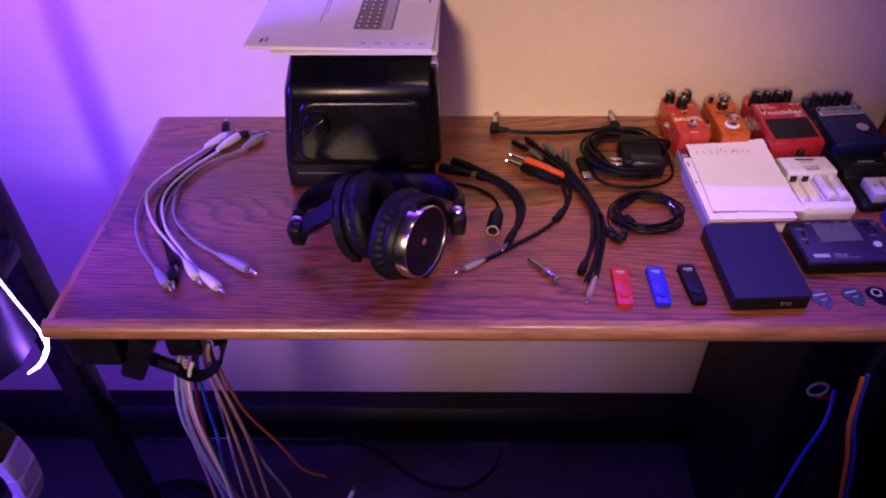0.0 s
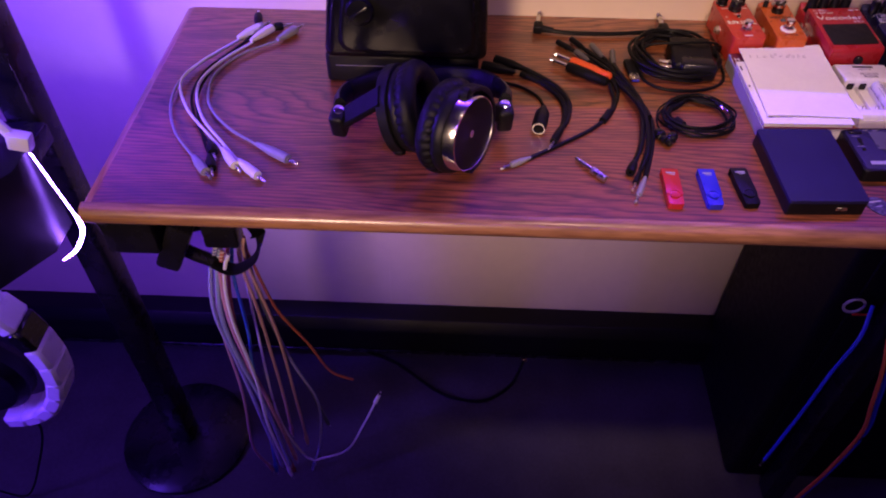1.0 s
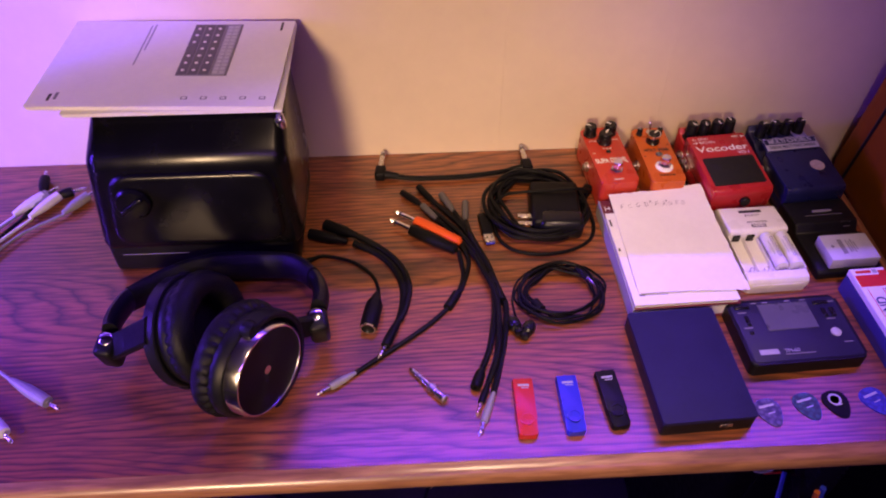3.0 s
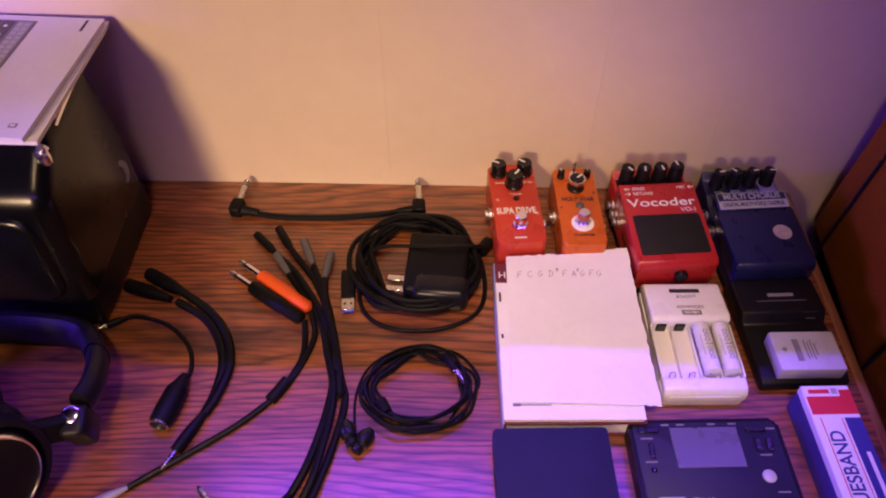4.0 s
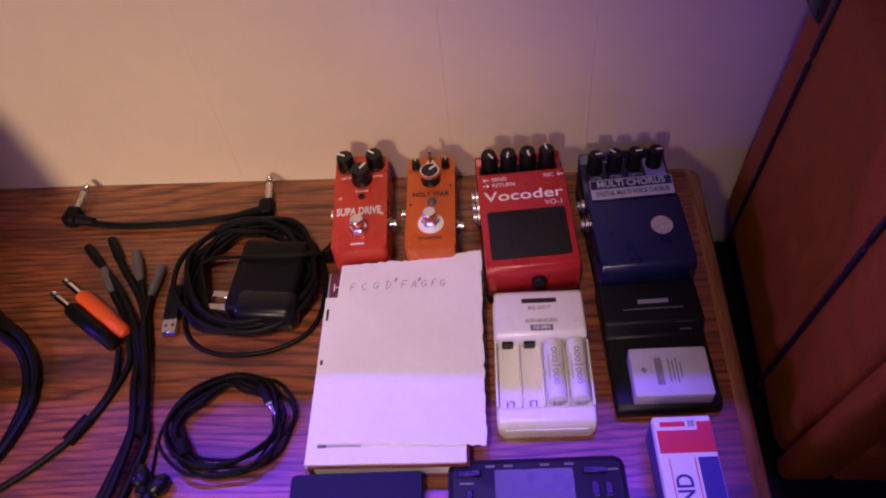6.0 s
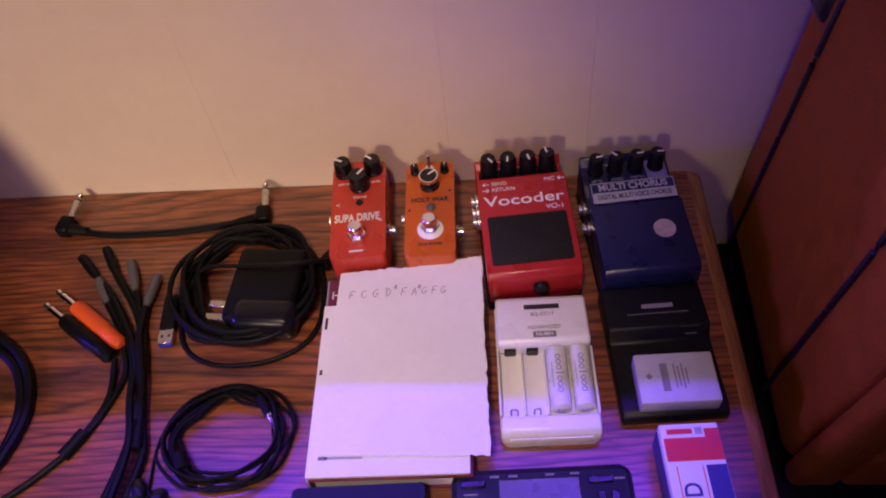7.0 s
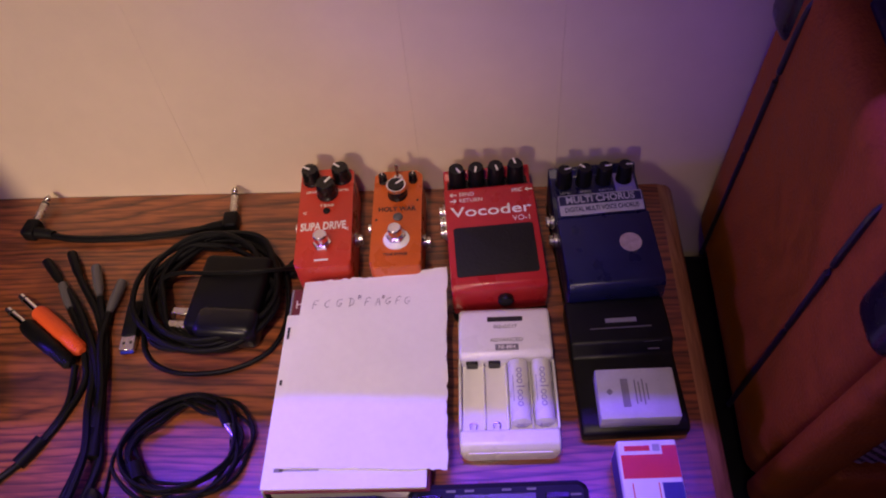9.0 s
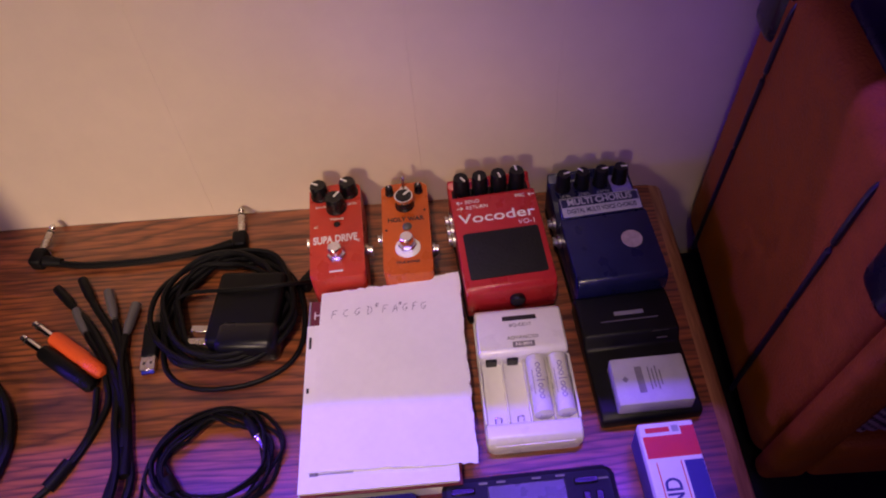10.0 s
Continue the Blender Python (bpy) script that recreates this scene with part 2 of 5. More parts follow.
def side_solid(profile, width, bevel=0.0, seg=2):
    """A solid with a profile in y and z, swept along x over the width."""
    bm = bmesh.new()
    a = [bm.verts.new((-width / 2, y, z)) for y, z in profile]
    b = [bm.verts.new((width / 2, y, z)) for y, z in profile]
    bm.faces.new(a[::-1])
    bm.faces.new(b)
    k = len(profile)
    for i in range(k):
        bm.faces.new((a[i], a[(i + 1) % k], b[(i + 1) % k], b[i]))
    bmesh.ops.recalc_face_normals(bm, faces=bm.faces[:])
    if bevel > 0:
        bmesh.ops.bevel(bm, geom=bm.edges[:], offset=bevel, segments=seg, affect="EDGES", profile=0.5)
    return bm


def lathe(profile, seg=24, m=None):
    """A turned solid: radius and height pairs about z."""
    bm = bmesh.new()
    rings = []
    for r, z in profile:
        if r <= 1e-6:
            rings.append([bm.verts.new((0, 0, z))])
        else:
            rings.append([bm.verts.new((r * math.cos(2 * math.pi * i / seg), r * math.sin(2 * math.pi * i / seg), z)) for i in range(seg)])
    for p, q in zip(rings, rings[1:]):
        for i in range(seg):
            j = (i + 1) % seg
            if len(p) == 1 and len(q) > 1:
                bm.faces.new((p[0], q[i], q[j]))
            elif len(q) == 1 and len(p) > 1:
                bm.faces.new((p[i], p[j], q[0]))
            elif len(p) > 1:
                bm.faces.new((p[i], p[j], q[j], q[i]))
    for ring, flip in ((rings[0], True), (rings[-1], False)):
        if len(ring) > 1:
            bm.faces.new(ring[::-1] if flip else ring)
    bmesh.ops.recalc_face_normals(bm, faces=bm.faces[:])
    if m is not None:
        bmesh.ops.transform(bm, matrix=m, verts=bm.verts)
    return bm


def spline(points, step=0.006, closed=False):
    """A smooth run through a few control points."""
    p = [Vector(q) for q in points]
    if closed:
        p = [p[-1], *p, p[0], p[1]]
    else:
        p = [2 * p[0] - p[1], *p, 2 * p[-1] - p[-2]]
    out = []
    for i in range(1, len(p) - 2):
        a, b, c, d = p[i - 1:i + 3]
        k = max(2, int((c - b).length / step))
        for s in range(k):
            t = s / k
            out.append(0.5 * ((2 * b) + (c - a) * t + (2 * a - 5 * b + 4 * c - d) * t * t + (3 * b - a - 3 * c + d) * t ** 3))
    if not closed:
        out.append(p[-2])
    return out


def tube(points, r, seg=8, step=0.006, closed=False, flat=1.0):
    """A round cord along control points; r may be a function of the run from 0 to 1."""
    run = spline(points, step, closed)
    bm = bmesh.new()
    rings, up = [], Vector((0, 0, 1))
    n = len(run)
    for i, c in enumerate(run):
        q = run[(i + 1) % n] if closed or i + 1 < n else c
        b = run[i - 1] if closed or i > 0 else c
        d = (q - b).normalized()
        side = d.cross(up)
        if side.length < 1e-4:
            side = Vector((1, 0, 0))
        side.normalize()
        nor = side.cross(d)
        rr = r(i / max(1, n - 1)) if callable(r) else r
        rings.append([bm.verts.new(c + side * rr * math.cos(2 * math.pi * k / seg) + nor * rr * flat * math.sin(2 * math.pi * k / seg)) for k in range(seg)])
    for a, b in zip(rings, rings[1:] + (rings[:1] if closed else [])):
        for k in range(seg):
            bm.faces.new((a[k], a[(k + 1) % seg], b[(k + 1) % seg], b[k]))
    if not closed:
        bm.faces.new(rings[0][::-1])
        bm.faces.new(rings[-1])
    bmesh.ops.recalc_face_normals(bm, faces=bm.faces[:])
    return bm


def along(x0, y0, x1, y1, z, z1=None):
    """Pose whose z axis runs from the first place to the second."""
    a, b = Vector((x0, y0, z)), Vector((x1, y1, z if z1 is None else z1))
    return Matrix.Translation(a) @ (b - a).to_track_quat("Z", "Y").to_matrix().to_4x4()


def lettering(words, size, mat, parent, m, name="lettering", align="CENTER", bold=0.0, wide=1.0, thick=0.00012):
    """Words in the built-in font as a thin mesh on a surface."""
    cu = bpy.data.curves.new("words", "FONT")
    cu.body, cu.size, cu.align_x, cu.align_y = words, size, align, "CENTER"
    cu.extrude, cu.offset = thick, bold
    tmp = bpy.data.objects.new("words", cu)
    me = bpy.data.meshes.new_from_object(tmp)
    bpy.data.objects.remove(tmp)
    me.name = name
    me.materials.clear()
    me.materials.append(mat)
    ob = new(name, me)
    ob.parent = parent
    ob.matrix_local = m @ Matrix.Diagonal((wide, 1, 1, 1))
    return ob


def bar(sx, sy, mat, parent, m, name="print_bar", thick=0.00025):
    return part(name, rbox(sx, sy, thick), mat, parent, m=m, smooth=False)


def bars(widths, height, pitch, mat, parent, m, name="print_bar"):
    """Rows of unreadable print."""
    for i, w in enumerate(widths):
        bar(w, height, mat, parent, m @ pose(0, -i * pitch, 0), name)


def merge(*bms):
    out = bmesh.new()
    for b in bms:
        me = bpy.data.meshes.new("tmp")
        b.to_mesh(me)
        b.free()
        out.from_mesh(me)
        bpy.data.meshes.remove(me)
    return out


# ---- setting ----
def slab(name, x0, x1, y0, y1, z0, z1, mat, label, category, bevel=0.0):
    ob = part(name, rbox(x1 - x0, y1 - y0, z1 - z0, bevel, at=((x0 + x1) / 2, (y0 + y1) / 2, z0)), mat)
    return tagged(ob, label, category, kind="structure")


slab("floor", -2.5, 2.5, -2.8, 1.0, FLOOR - 0.1, FLOOR, CARPET, "dark charcoal carpet floor in shadow", "floor")
slab("ceiling", -2.5, 2.5, -2.8, 1.0, 2.42, 2.5, UNSEENDARK, "unseen ceiling above the desk, coloured dark for dimness", "ceiling")
slab("wall_south", -2.5, 2.5, -2.9, -2.8, FLOOR, 2.42, UNSEENDARK, "unseen wall behind the room, coloured dark for dimness", "wall")
slab("wall_west", -2.6, -2.5, -2.8, 1.0, FLOOR, 2.42, UNSEENDARK, "unseen side wall, coloured dark for dimness", "wall")
slab("wall_east", 2.5, 2.6, -2.8, 1.0, FLOOR, 2.42, UNSEENDARK, "unseen side wall, coloured dark for dimness", "wall")
wall = slab("wall_north", -2.5, 2.5, WALL + 0.0022, 1.0, FLOOR, 2.42, PAINT, "cream painted wall of grooved panelling", "wall")
edges = [-2.5, -1.72, -1.32, -0.93, -0.18, 0.218, 0.416, 0.533, 0.83, 1.10, 1.40, 1.80, 2.5]
for a, b in zip(edges, edges[1:]):
    bm = rbox(b - a - 0.00004, 0.010, 2.5, 0.00016, 1, at=((a + b) / 2, WALL + 0.005, FLOOR))
    part("panel", bm, PAINT, wall)
# Unseen board added to end the violet light along a line on the desk.
slab("light_cut_board", -0.95, 1.30, 0.805, WALL - 0.001, 1.22, 1.24, UNSEENDARK, "unseen narrow dark board added over the desk to block violet light", "shelf")

heater = thing("baseboard_heater", "long dark baseboard heater along the foot of the wall", "heater", 0.1, 0.868, FLOOR, kind="structure")
part("body", side_solid([(-0.028, 0.03), (-0.028, 0.10), (-0.012, 0.125), (0.032, 0.125), (0.032, 0.0), (-0.010, 0.0)], 2.6, 0.003), SATIN, heater)
part("front_lip", tube([(-1.3, -0.030, 0.032), (1.3, -0.030, 0.032)], 0.004, 8, 0.2), STEELBLK, heater)

# ---- table ----
X0, X1, Y0, Y1 = -0.449, 0.622, 0.470, 0.9005
table = thing("desk_table", "oak veneered desk table with a rounded lighter oak front edge", "table", 0, 0, FLOOR)
part("tabletop", rbox(X1 - X0, Y1 - Y0, 0.026, at=((X0 + X1) / 2, (Y0 + Y1) / 2, TOP - 0.026)), OAK, table, m=pose(0, 0, -FLOOR), smooth=False)


def nose(width):
    p = [(0.0, -0.026), (0.0, -0.0002)]
    for i in range(9):
        a = radians(90 - 180 * i / 8)
        p.append((-0.003 - 0.0115 * math.cos(a), -0.0135 + 0.0125 * math.sin(a)))
    return side_solid(p, width)


part("front_edge", nose(X1 - X0 + 0.024), OAK_EDGE, table, "lighter oak bullnose edging", m=pose((X0 + X1) / 2, Y0, TOP - FLOOR))
part("side_edge", nose(Y1 - Y0), OAK_EDGE, table, m=pose(X1, (Y0 + Y1) / 2, TOP - FLOOR, 0, 0, 90))
part("side_edge", nose(Y1 - Y0), OAK_EDGE, table, m=pose(X0, (Y0 + Y1) / 2, TOP - FLOOR, 0, 0, -90))
for y in (0.56, 0.86):
    part("leg", rbox(0.035, 0.035, TOP - 0.026 - FLOOR, 0.004, at=(X1 - 0.03, y, 0)), STEELBLK, table)
part("wall_cleat", rbox(X1 - X0 - 0.06, 0.022, 0.024, 0.002, at=((X0 + X1) / 2, Y1 - 0.012, TOP - 0.050 - FLOOR)), SATIN, table)

# ---- orange amplifier on a black cabinet ----
def speaker_cabinet():
    c = thing("speaker_cabinet", "black speaker cabinet in shadow beside and under the desk", "speaker", 0.812, 0.74, FLOOR)
    part("body", rbox(0.60, 0.30, 0.735, 0.012, 3), RUBBER, c)
    part("grille", rbox(0.54, 0.006, 0.66, 0.003, at=(0, -0.1525, 0.035)), RUBBER, c)
    ring = tube([(0.0145 * math.cos(a), 0, 0.0145 * math.sin(a)) for a in [i * math.pi / 4 for i in range(8)]], 0.0022, 8, 0.004, closed=True)
    part("emblem_ring", ring, PALEGREY, c, "pale ring emblem", m=pose(-0.272, -0.159, 0.553))
    part("emblem_bar", rbox(0.024, 0.002, 0.004, 0.001), CARDRED, c, m=pose(-0.255, -0.158, 0.530))
    return c


speaker_cabinet()

amp = thing("guitar_amplifier", "orange covered guitar amplifier with black piping and woven grille", "amplifier", 0.662, 0.660, 0.672, 0, rx=6.6)
AW, AD, AH = 0.40, 0.238, 0.298
part("body", rbox(AW, AD, AH, 0.016, 4, at=(AW / 2, AD / 2, 0)), TOLEX, amp)
for y in (0.058, 0.197):
    run = [(-0.0010, y, 0.004), (-0.0010, y, AH * 0.5), (-0.0010, y, AH - 0.045), (0.002, y, AH - 0.016), (0.014, y, AH - 0.002), (0.05, y, AH + 0.0006), (AW / 2, y, AH + 0.0006)]
    part("piping", tube(run, 0.0021, 8, 0.008), PIPING, amp)
for sx in (0.018, AW - 0.018):
    part("front_frame", rbox(0.036, 0.018, AH - 0.004, 0.007, 3, at=(sx, -0.008, 0.002)), TOLEX, amp)
for z, h in ((0.002, 0.070), (AH - 0.085, 0.080)):
    part("front_frame", rbox(AW - 0.073, 0.018, h, 0.007, 3, at=(AW / 2, -0.008, z)), TOLEX, amp)
part("grille_backing", rbox(AW - 0.074, 0.004, AH - 0.150, at=(AW / 2, -0.002, 0.070)), PIPING, amp)
weave = bmesh.new()
rng = random.Random(4)
for k in range(31):
    zc = 0.074 + k * 0.0047
    for i in range(40):
        xc = 0.039 + i * 0.0082 + (0.0041 if k % 2 else 0)
        if xc > AW - 0.04:
            continue
        hx, hz, y = 0.0037, 0.0020, -0.0055 - 0.0006 * rng.random()
        vs = [weave.verts.new((xc + a * hx, y + (0.0012 if abs(a) == 1 else 0), zc + b * hz)) for a, b in ((-1, -1), (0, -1), (1, -1), (1, 1), (0, 1), (-1, 1))]
        weave.faces.new((vs[0], vs[1], vs[4], vs[5]))
        weave.faces.new((vs[1], vs[2], vs[3], vs[4]))
part("grille_cloth", weave, GRILLE, amp, "woven silver and tan grille cloth")


def corner_protector(x, y, sx, sy):
    """Moulded corner cap: three rounded lobes meeting over a corner."""
    b = merge(rbox(0.050, 0.046, 0.030, 0.013, 4, at=(0.016 * sx, 0.014 * sy, -0.022)),
              rbox(0.026, 0.036, 0.066, 0.011, 4, at=(0.006 * sx, 0.010 * sy, -0.062)))
    part("corner_protector", b, BLACK, amp, "black plastic corner protector", m=pose(x, y, AH))


for x, sx in ((0.002, 1), (AW - 0.002, -1)):
    corner_protector(x, AD - 0.006, sx, -1)
    corner_protector(x, 0.004, sx, 1)
part("control_panel", rbox(AW - 0.036, 0.086, 0.012, 0.005, 3, at=(AW / 2, 0.134, AH - 0.007)), GLOSS, amp, "black top control panel")
for i in range(6):
    part("control_knob", lathe([(0.010, 0), (0.010, 0.003), (0.0085, 0.004), (0.0078, 0.015), (0.0065, 0.0165), (0, 0.0165)], 20), BLACK, amp, m=pose(0.045 + i * 0.018 + (0.15 if i > 2 else 0), 0.128, AH + 0.0045))
part("carry_handle", tube([(AW / 2 - 0.11, AD / 2 - 0.01, AH), (AW / 2 - 0.10, AD / 2 - 0.01, AH + 0.025), (AW / 2 + 0.10, AD / 2 - 0.01, AH + 0.025), (AW / 2 + 0.11, AD / 2 - 0.01, AH)], 0.012, 10, 0.01), BLACK, amp)
for x, y, drop in ((0.04, 0.03, 0.018), (AW - 0.04, 0.03, 0.018), (0.04, AD - 0.03, 0.040), (AW - 0.04, AD - 0.03, 0.040)):
    part("foot", lathe([(0.012, -drop), (0.014, -0.002), (0.014, 0.002)], 14), RUBBER, amp, m=pose(x, y, 0))

# ---- portable radio with booklets on it ----
radio = thing("portable_radio", "black plastic portable set with tuning dial and folded antenna", "radio", -0.115, 0.805, TOP)


def soft_corners(corners, r, inset=0.0, n=7):
    """Outline through the corners, drawn in by inset, with each corner rounded off."""
    mid = sum((Vector(c) for c in corners), Vector((0, 0))) / len(corners)
    cs = [Vector((c[0] - math.copysign(inset, c[0] - mid.x), c[1] - math.copysign(inset, c[1] - mid.y))) for c in corners]
    out = []
    for i, c in enumerate(cs):
        a, b = (cs[i - 1] - c).normalized() * r, (cs[(i + 1) % len(cs)] - c).normalized() * r
        out += [c + a * (1 - k / n) ** 2 + b * (k / n) ** 2 for k in range(n + 1)]
    return out


def pillow(corners, r, levels, y, lean):
    """Moulded shell: rounded outlines stacked forwards, each level a depth and an inset."""
    b = bmesh.new()
    m = pose(0, y, 0, 90 - lean, 0, 0)
    rings = [[b.verts.new(m @ Vector((p.x, p.y, z))) for p in soft_corners(corners, r, i)] for z, i in levels]
    for u, v in zip(rings, rings[1:]):
        for k in range(len(u)):
            b.faces.new((u[k], u[(k + 1) % len(u)], v[(k + 1) % len(v)], v[k]))
    b.faces.new(rings[-1])
    b.faces.new(rings[0][::-1])
    bmesh.ops.recalc_face_normals(b, faces=b.faces[:])
    return b


def rim(z0, z1, edge, start=0.0):
    """Levels of a shell from z0 to z1 with a rounded front edge."""
    return [(z0, start)] + [(z1 - edge + edge * math.sin(radians(q)), start + edge * (1 - math.cos(radians(q)))) for q in (0, 18, 36, 54, 72, 90)]


MOULD = material("moulded_black_shell", (0.003, 0.003, 0.0035), 0.26, spread=0.2, scale=40, rough_spread=0.03, spec=0.34)
LEAN = 7.3


def radio_shell():
    """Shell with a leaning front, a crease below the sloping top and tapered sides."""
    b = side_solid([(-0.1050, 0.043), (-0.0925, 0.154), (-0.050, 0.1862), (0.040, 0.1862), (0.052, 0.120), (0.046, 0.043)], 2.0)
    for v in b.verts:
        t = (v.co.z - 0.03) / 0.156
        v.co.x = (0.107 - 0.006 * t) if v.co.x > 0 else -(0.105 - 0.018 * t)
        if v.co.y > 0.02:
            v.co.x *= 0.96 if v.co.x > 0 else 0.90
    bmesh.ops.bevel(b, geom=b.edges[:], offset=0.013, segments=5, affect="EDGES", profile=0.5)
    return b


part("body", radio_shell(), MOULD, radio)
part("plinth", rbox(0.200, 0.148, 0.045, 0.007, 3, at=(-0.004, -0.018, 0)), SATIN, radio)
part("plinth_seam", rbox(0.070, 0.002, 0.0010, 0.0003, 1, at=(-0.055, -0.0915, 0.0270)), GREYINK, radio)
part("front_panel", pillow([(-0.084, 0.056), (0.091, 0.056), (0.087, 0.142), (-0.073, 0.142)], 0.022, rim(-0.010, 0.0060, 0.0060), -0.1103, LEAN), MOULD, radio)
F = pose(0, -0.1065, 0.030, 90 - LEAN, 0, 0)
part("tuning_dial", lathe([(0.0175, 0), (0.0175, 0.004), (0.0150, 0.0068), (0.004, 0.0075), (0, 0.0075)], 32), MOULD, radio, m=F @ pose(-0.052, 0.081, 0.0050))
part("dial_grip", rbox(0.005, 0.028, 0.004, 0.0015), MOULD, radio, m=F @ pose(-0.052, 0.081, 0.0120, 0, 0, -55))
lettering("TUNING", 0.0042, PALEGREY, radio, F @ pose(-0.057, 0.052, 0.0058), wide=1.1)
for i in range(16):
    part("vent_slat", rbox(0.004, 0.0024, 0.040, 0.0008, 1), SATIN, radio, m=pose(0.0985 - 0.0004 * i, -0.048 + i * 0.0052, 0.122 - i * 0.0004, 0, -2, 0))
part("badge", lathe([(0.015, 0), (0.015, 0.001), (0.013, 0.0016), (0.009, 0.0016), (0.009, 0.001), (0, 0.001)], 24), GREYINK, radio, "round embossed badge", m=pose(0.0995, 0.014, 0.082, 0, 88, -8))
part("antenna", tube([(0.0965, -0.056, 0.174), (0.0960, -0.01, 0.1815), (0.0960, 0.038, 0.1865)], 0.0028, 8, 0.01), CHROME, radio, "folded chrome telescopic antenna")
part("antenna_joint", lathe([(0, -0.006), (0.0050, -0.005), (0.0056, 0), (0.0050, 0.005), (0, 0.006)], 16), CHROME, radio, m=pose(0.0965, -0.0615, 0.1715))
part("antenna_joint", lathe([(0, -0.004), (0.0035, -0.003), (0.004, 0), (0, 0.004)], 14), CHROME, radio, m=pose(0.0965, -0.059, 0.179))


def booklet(name, label, sx, sy, thick, x, y, z, rz, lift=0.0):
    b = thing(name, label, "booklet", x, y, z, rz)
    part("page_block", rbox(sx - 0.002, sy - 0.002, thick - 0.0004, 0.0003, 1), PAGES, b)
    cov = bmesh.new()
    bmesh.ops.create_grid(cov, x_segments=14, y_segments=10, size=0.5)
    for v in cov.verts:
        u, w = v.co.x, v.co.y
        v.co = (u * sx, w * sy, thick + 0.0004 + lift * max(0, -u - 0.2) * (0.6 + w) * 0.02)
    ext = bmesh.ops.extrude_face_region(cov, geom=cov.faces[:])
    bmesh.ops.translate(cov, vec=(0, 0, 0.0005), verts=[e for e in ext["geom"] if isinstance(e, bmesh.types.BMVert)])
    bmesh.ops.recalc_face_normals(cov, faces=cov.faces[:])
    part("cover", cov, PAPER, b)
    return b


under = booklet("instruction_booklet", "white printed booklet lying under another one", 0.207, 0.156, 0.004, -0.1160, 0.8170, 0.9266, -0.4)
manual = booklet("instruction_manual", "white manual with a grey picture of a control panel", 0.234, 0.155, 0.004, -0.1331, 0.8180, 0.9318, -2.8)
pic = pose(0.0375, 0.0215, 0.0049)
part("picture", rbox(0.0505, 0.0965, 0.0003), GREYINK, manual, "grey printed picture of a control panel", m=pic, smooth=False)
for j in range(3):
    bar(0.0094, 0.0930, DARKGREY, manual, pic @ pose(-0.0196 + j * 0.0108, 0, 0.0003), "picture_panel")
    for i in range(7):
        if (i, j) != (3, 0):
            part("picture_knob", lathe([(0.0019, 0.0006), (0.0019, 0.0008), (0, 0.0008)], 8), WHITEINK, manual, m=pic @ pose(-0.0196 + j * 0.0108, -0.039 + i * 0.0130, 0))
bar(0.0130, 0.0930, PALEGREY, manual, pic @ pose(0.0165, 0, 0.0003), "picture_panel")
for i in range(14):
    for j in range(2):
        bar(0.0044, 0.0036, SILVERGREY, manual, pic @ pose(0.0133 + j * 0.0064, -0.0425 + i * 0.0065, 0.0006), "picture_key")
for i in range(5):
    bar(0.006, 0.0045, GREYINK, manual, pose(0.030 + i * 0.0185, -0.064, 0.0049))
    bar(0.004, 0.0025, WHITEINK, manual, pose(0.030 + i * 0.0185, -0.064, 0.0052))
bar(0.0016, 0.075, PALEGREY, manual, pose(-0.034, 0.030, 0.0049))
bar(0.0016, 0.050, PALEGREY, manual, pose(-0.030, 0.045, 0.0049))
bar(0.0022, 0.016, INK, manual, pose(0.104, 0.066, 0.0049))
bar(0.003, 0.011, INK, manual, pose(-0.098, -0.062, 0.0049))
bar(0.003, 0.011, GREYINK, manual, pose(-0.092, -0.060, 0.0049))


# ---- effect pedals ----
def knob(parent, x, y, z, r, h, rz=0.0, mat=None, line=WHITEINK, name="knob"):
    prof = [(r * 1.06, 0), (r * 1.06, h * 0.12), (r * 0.98, h * 0.16), (r * 0.92, h * 0.9), (r * 0.82, h), (0, h)]
    k = part(name, lathe(prof, 20), mat or BLACK, parent, m=pose(x, y, z, 0, 0, rz))
    part("pointer", rbox(r * 0.20, r * 0.85, 0.0003, at=(0, r * 0.42, 0)), line, k, m=pose(0, 0, h), smooth=False)
    return k


def footswitch(parent, x, y, z, washer=True):
    if washer:
        part("washer", lathe([(0.0105, 0), (0.0105, 0.0006), (0.0095, 0.001), (0, 0.001)], 26), WHITE, parent, m=pose(x, y, z))
    part("switch_nut", lathe([(0.0078, 0), (0.0078, 0.003), (0.007, 0.0038), (0.0055, 0.004), (0.0055, 0.006), (0, 0.006)], 6), CHROME, parent, m=pose(x, y, z + 0.001))
    return part("footswitch", lathe([(0.0046, 0), (0.0046, 0.003), (0.0056, 0.0036), (0.0056, 0.0088), (0.0048, 0.0098), (0, 0.0100)], 22), CHROME, parent, "chrome foot switch", m=pose(x, y, z + 0.005))


def jack(parent, x, y, z, side):
    part("jack_socket", lathe([(0.0062, 0), (0.0062, 0.0022), (0.0045, 0.003), (0.0045, 0.0056), (0.0028, 0.0056), (0.0028, 0.002), (0, 0.002)], 16), NICKEL, parent, m=pose(x, y, z, 0, 90 * side, 0))


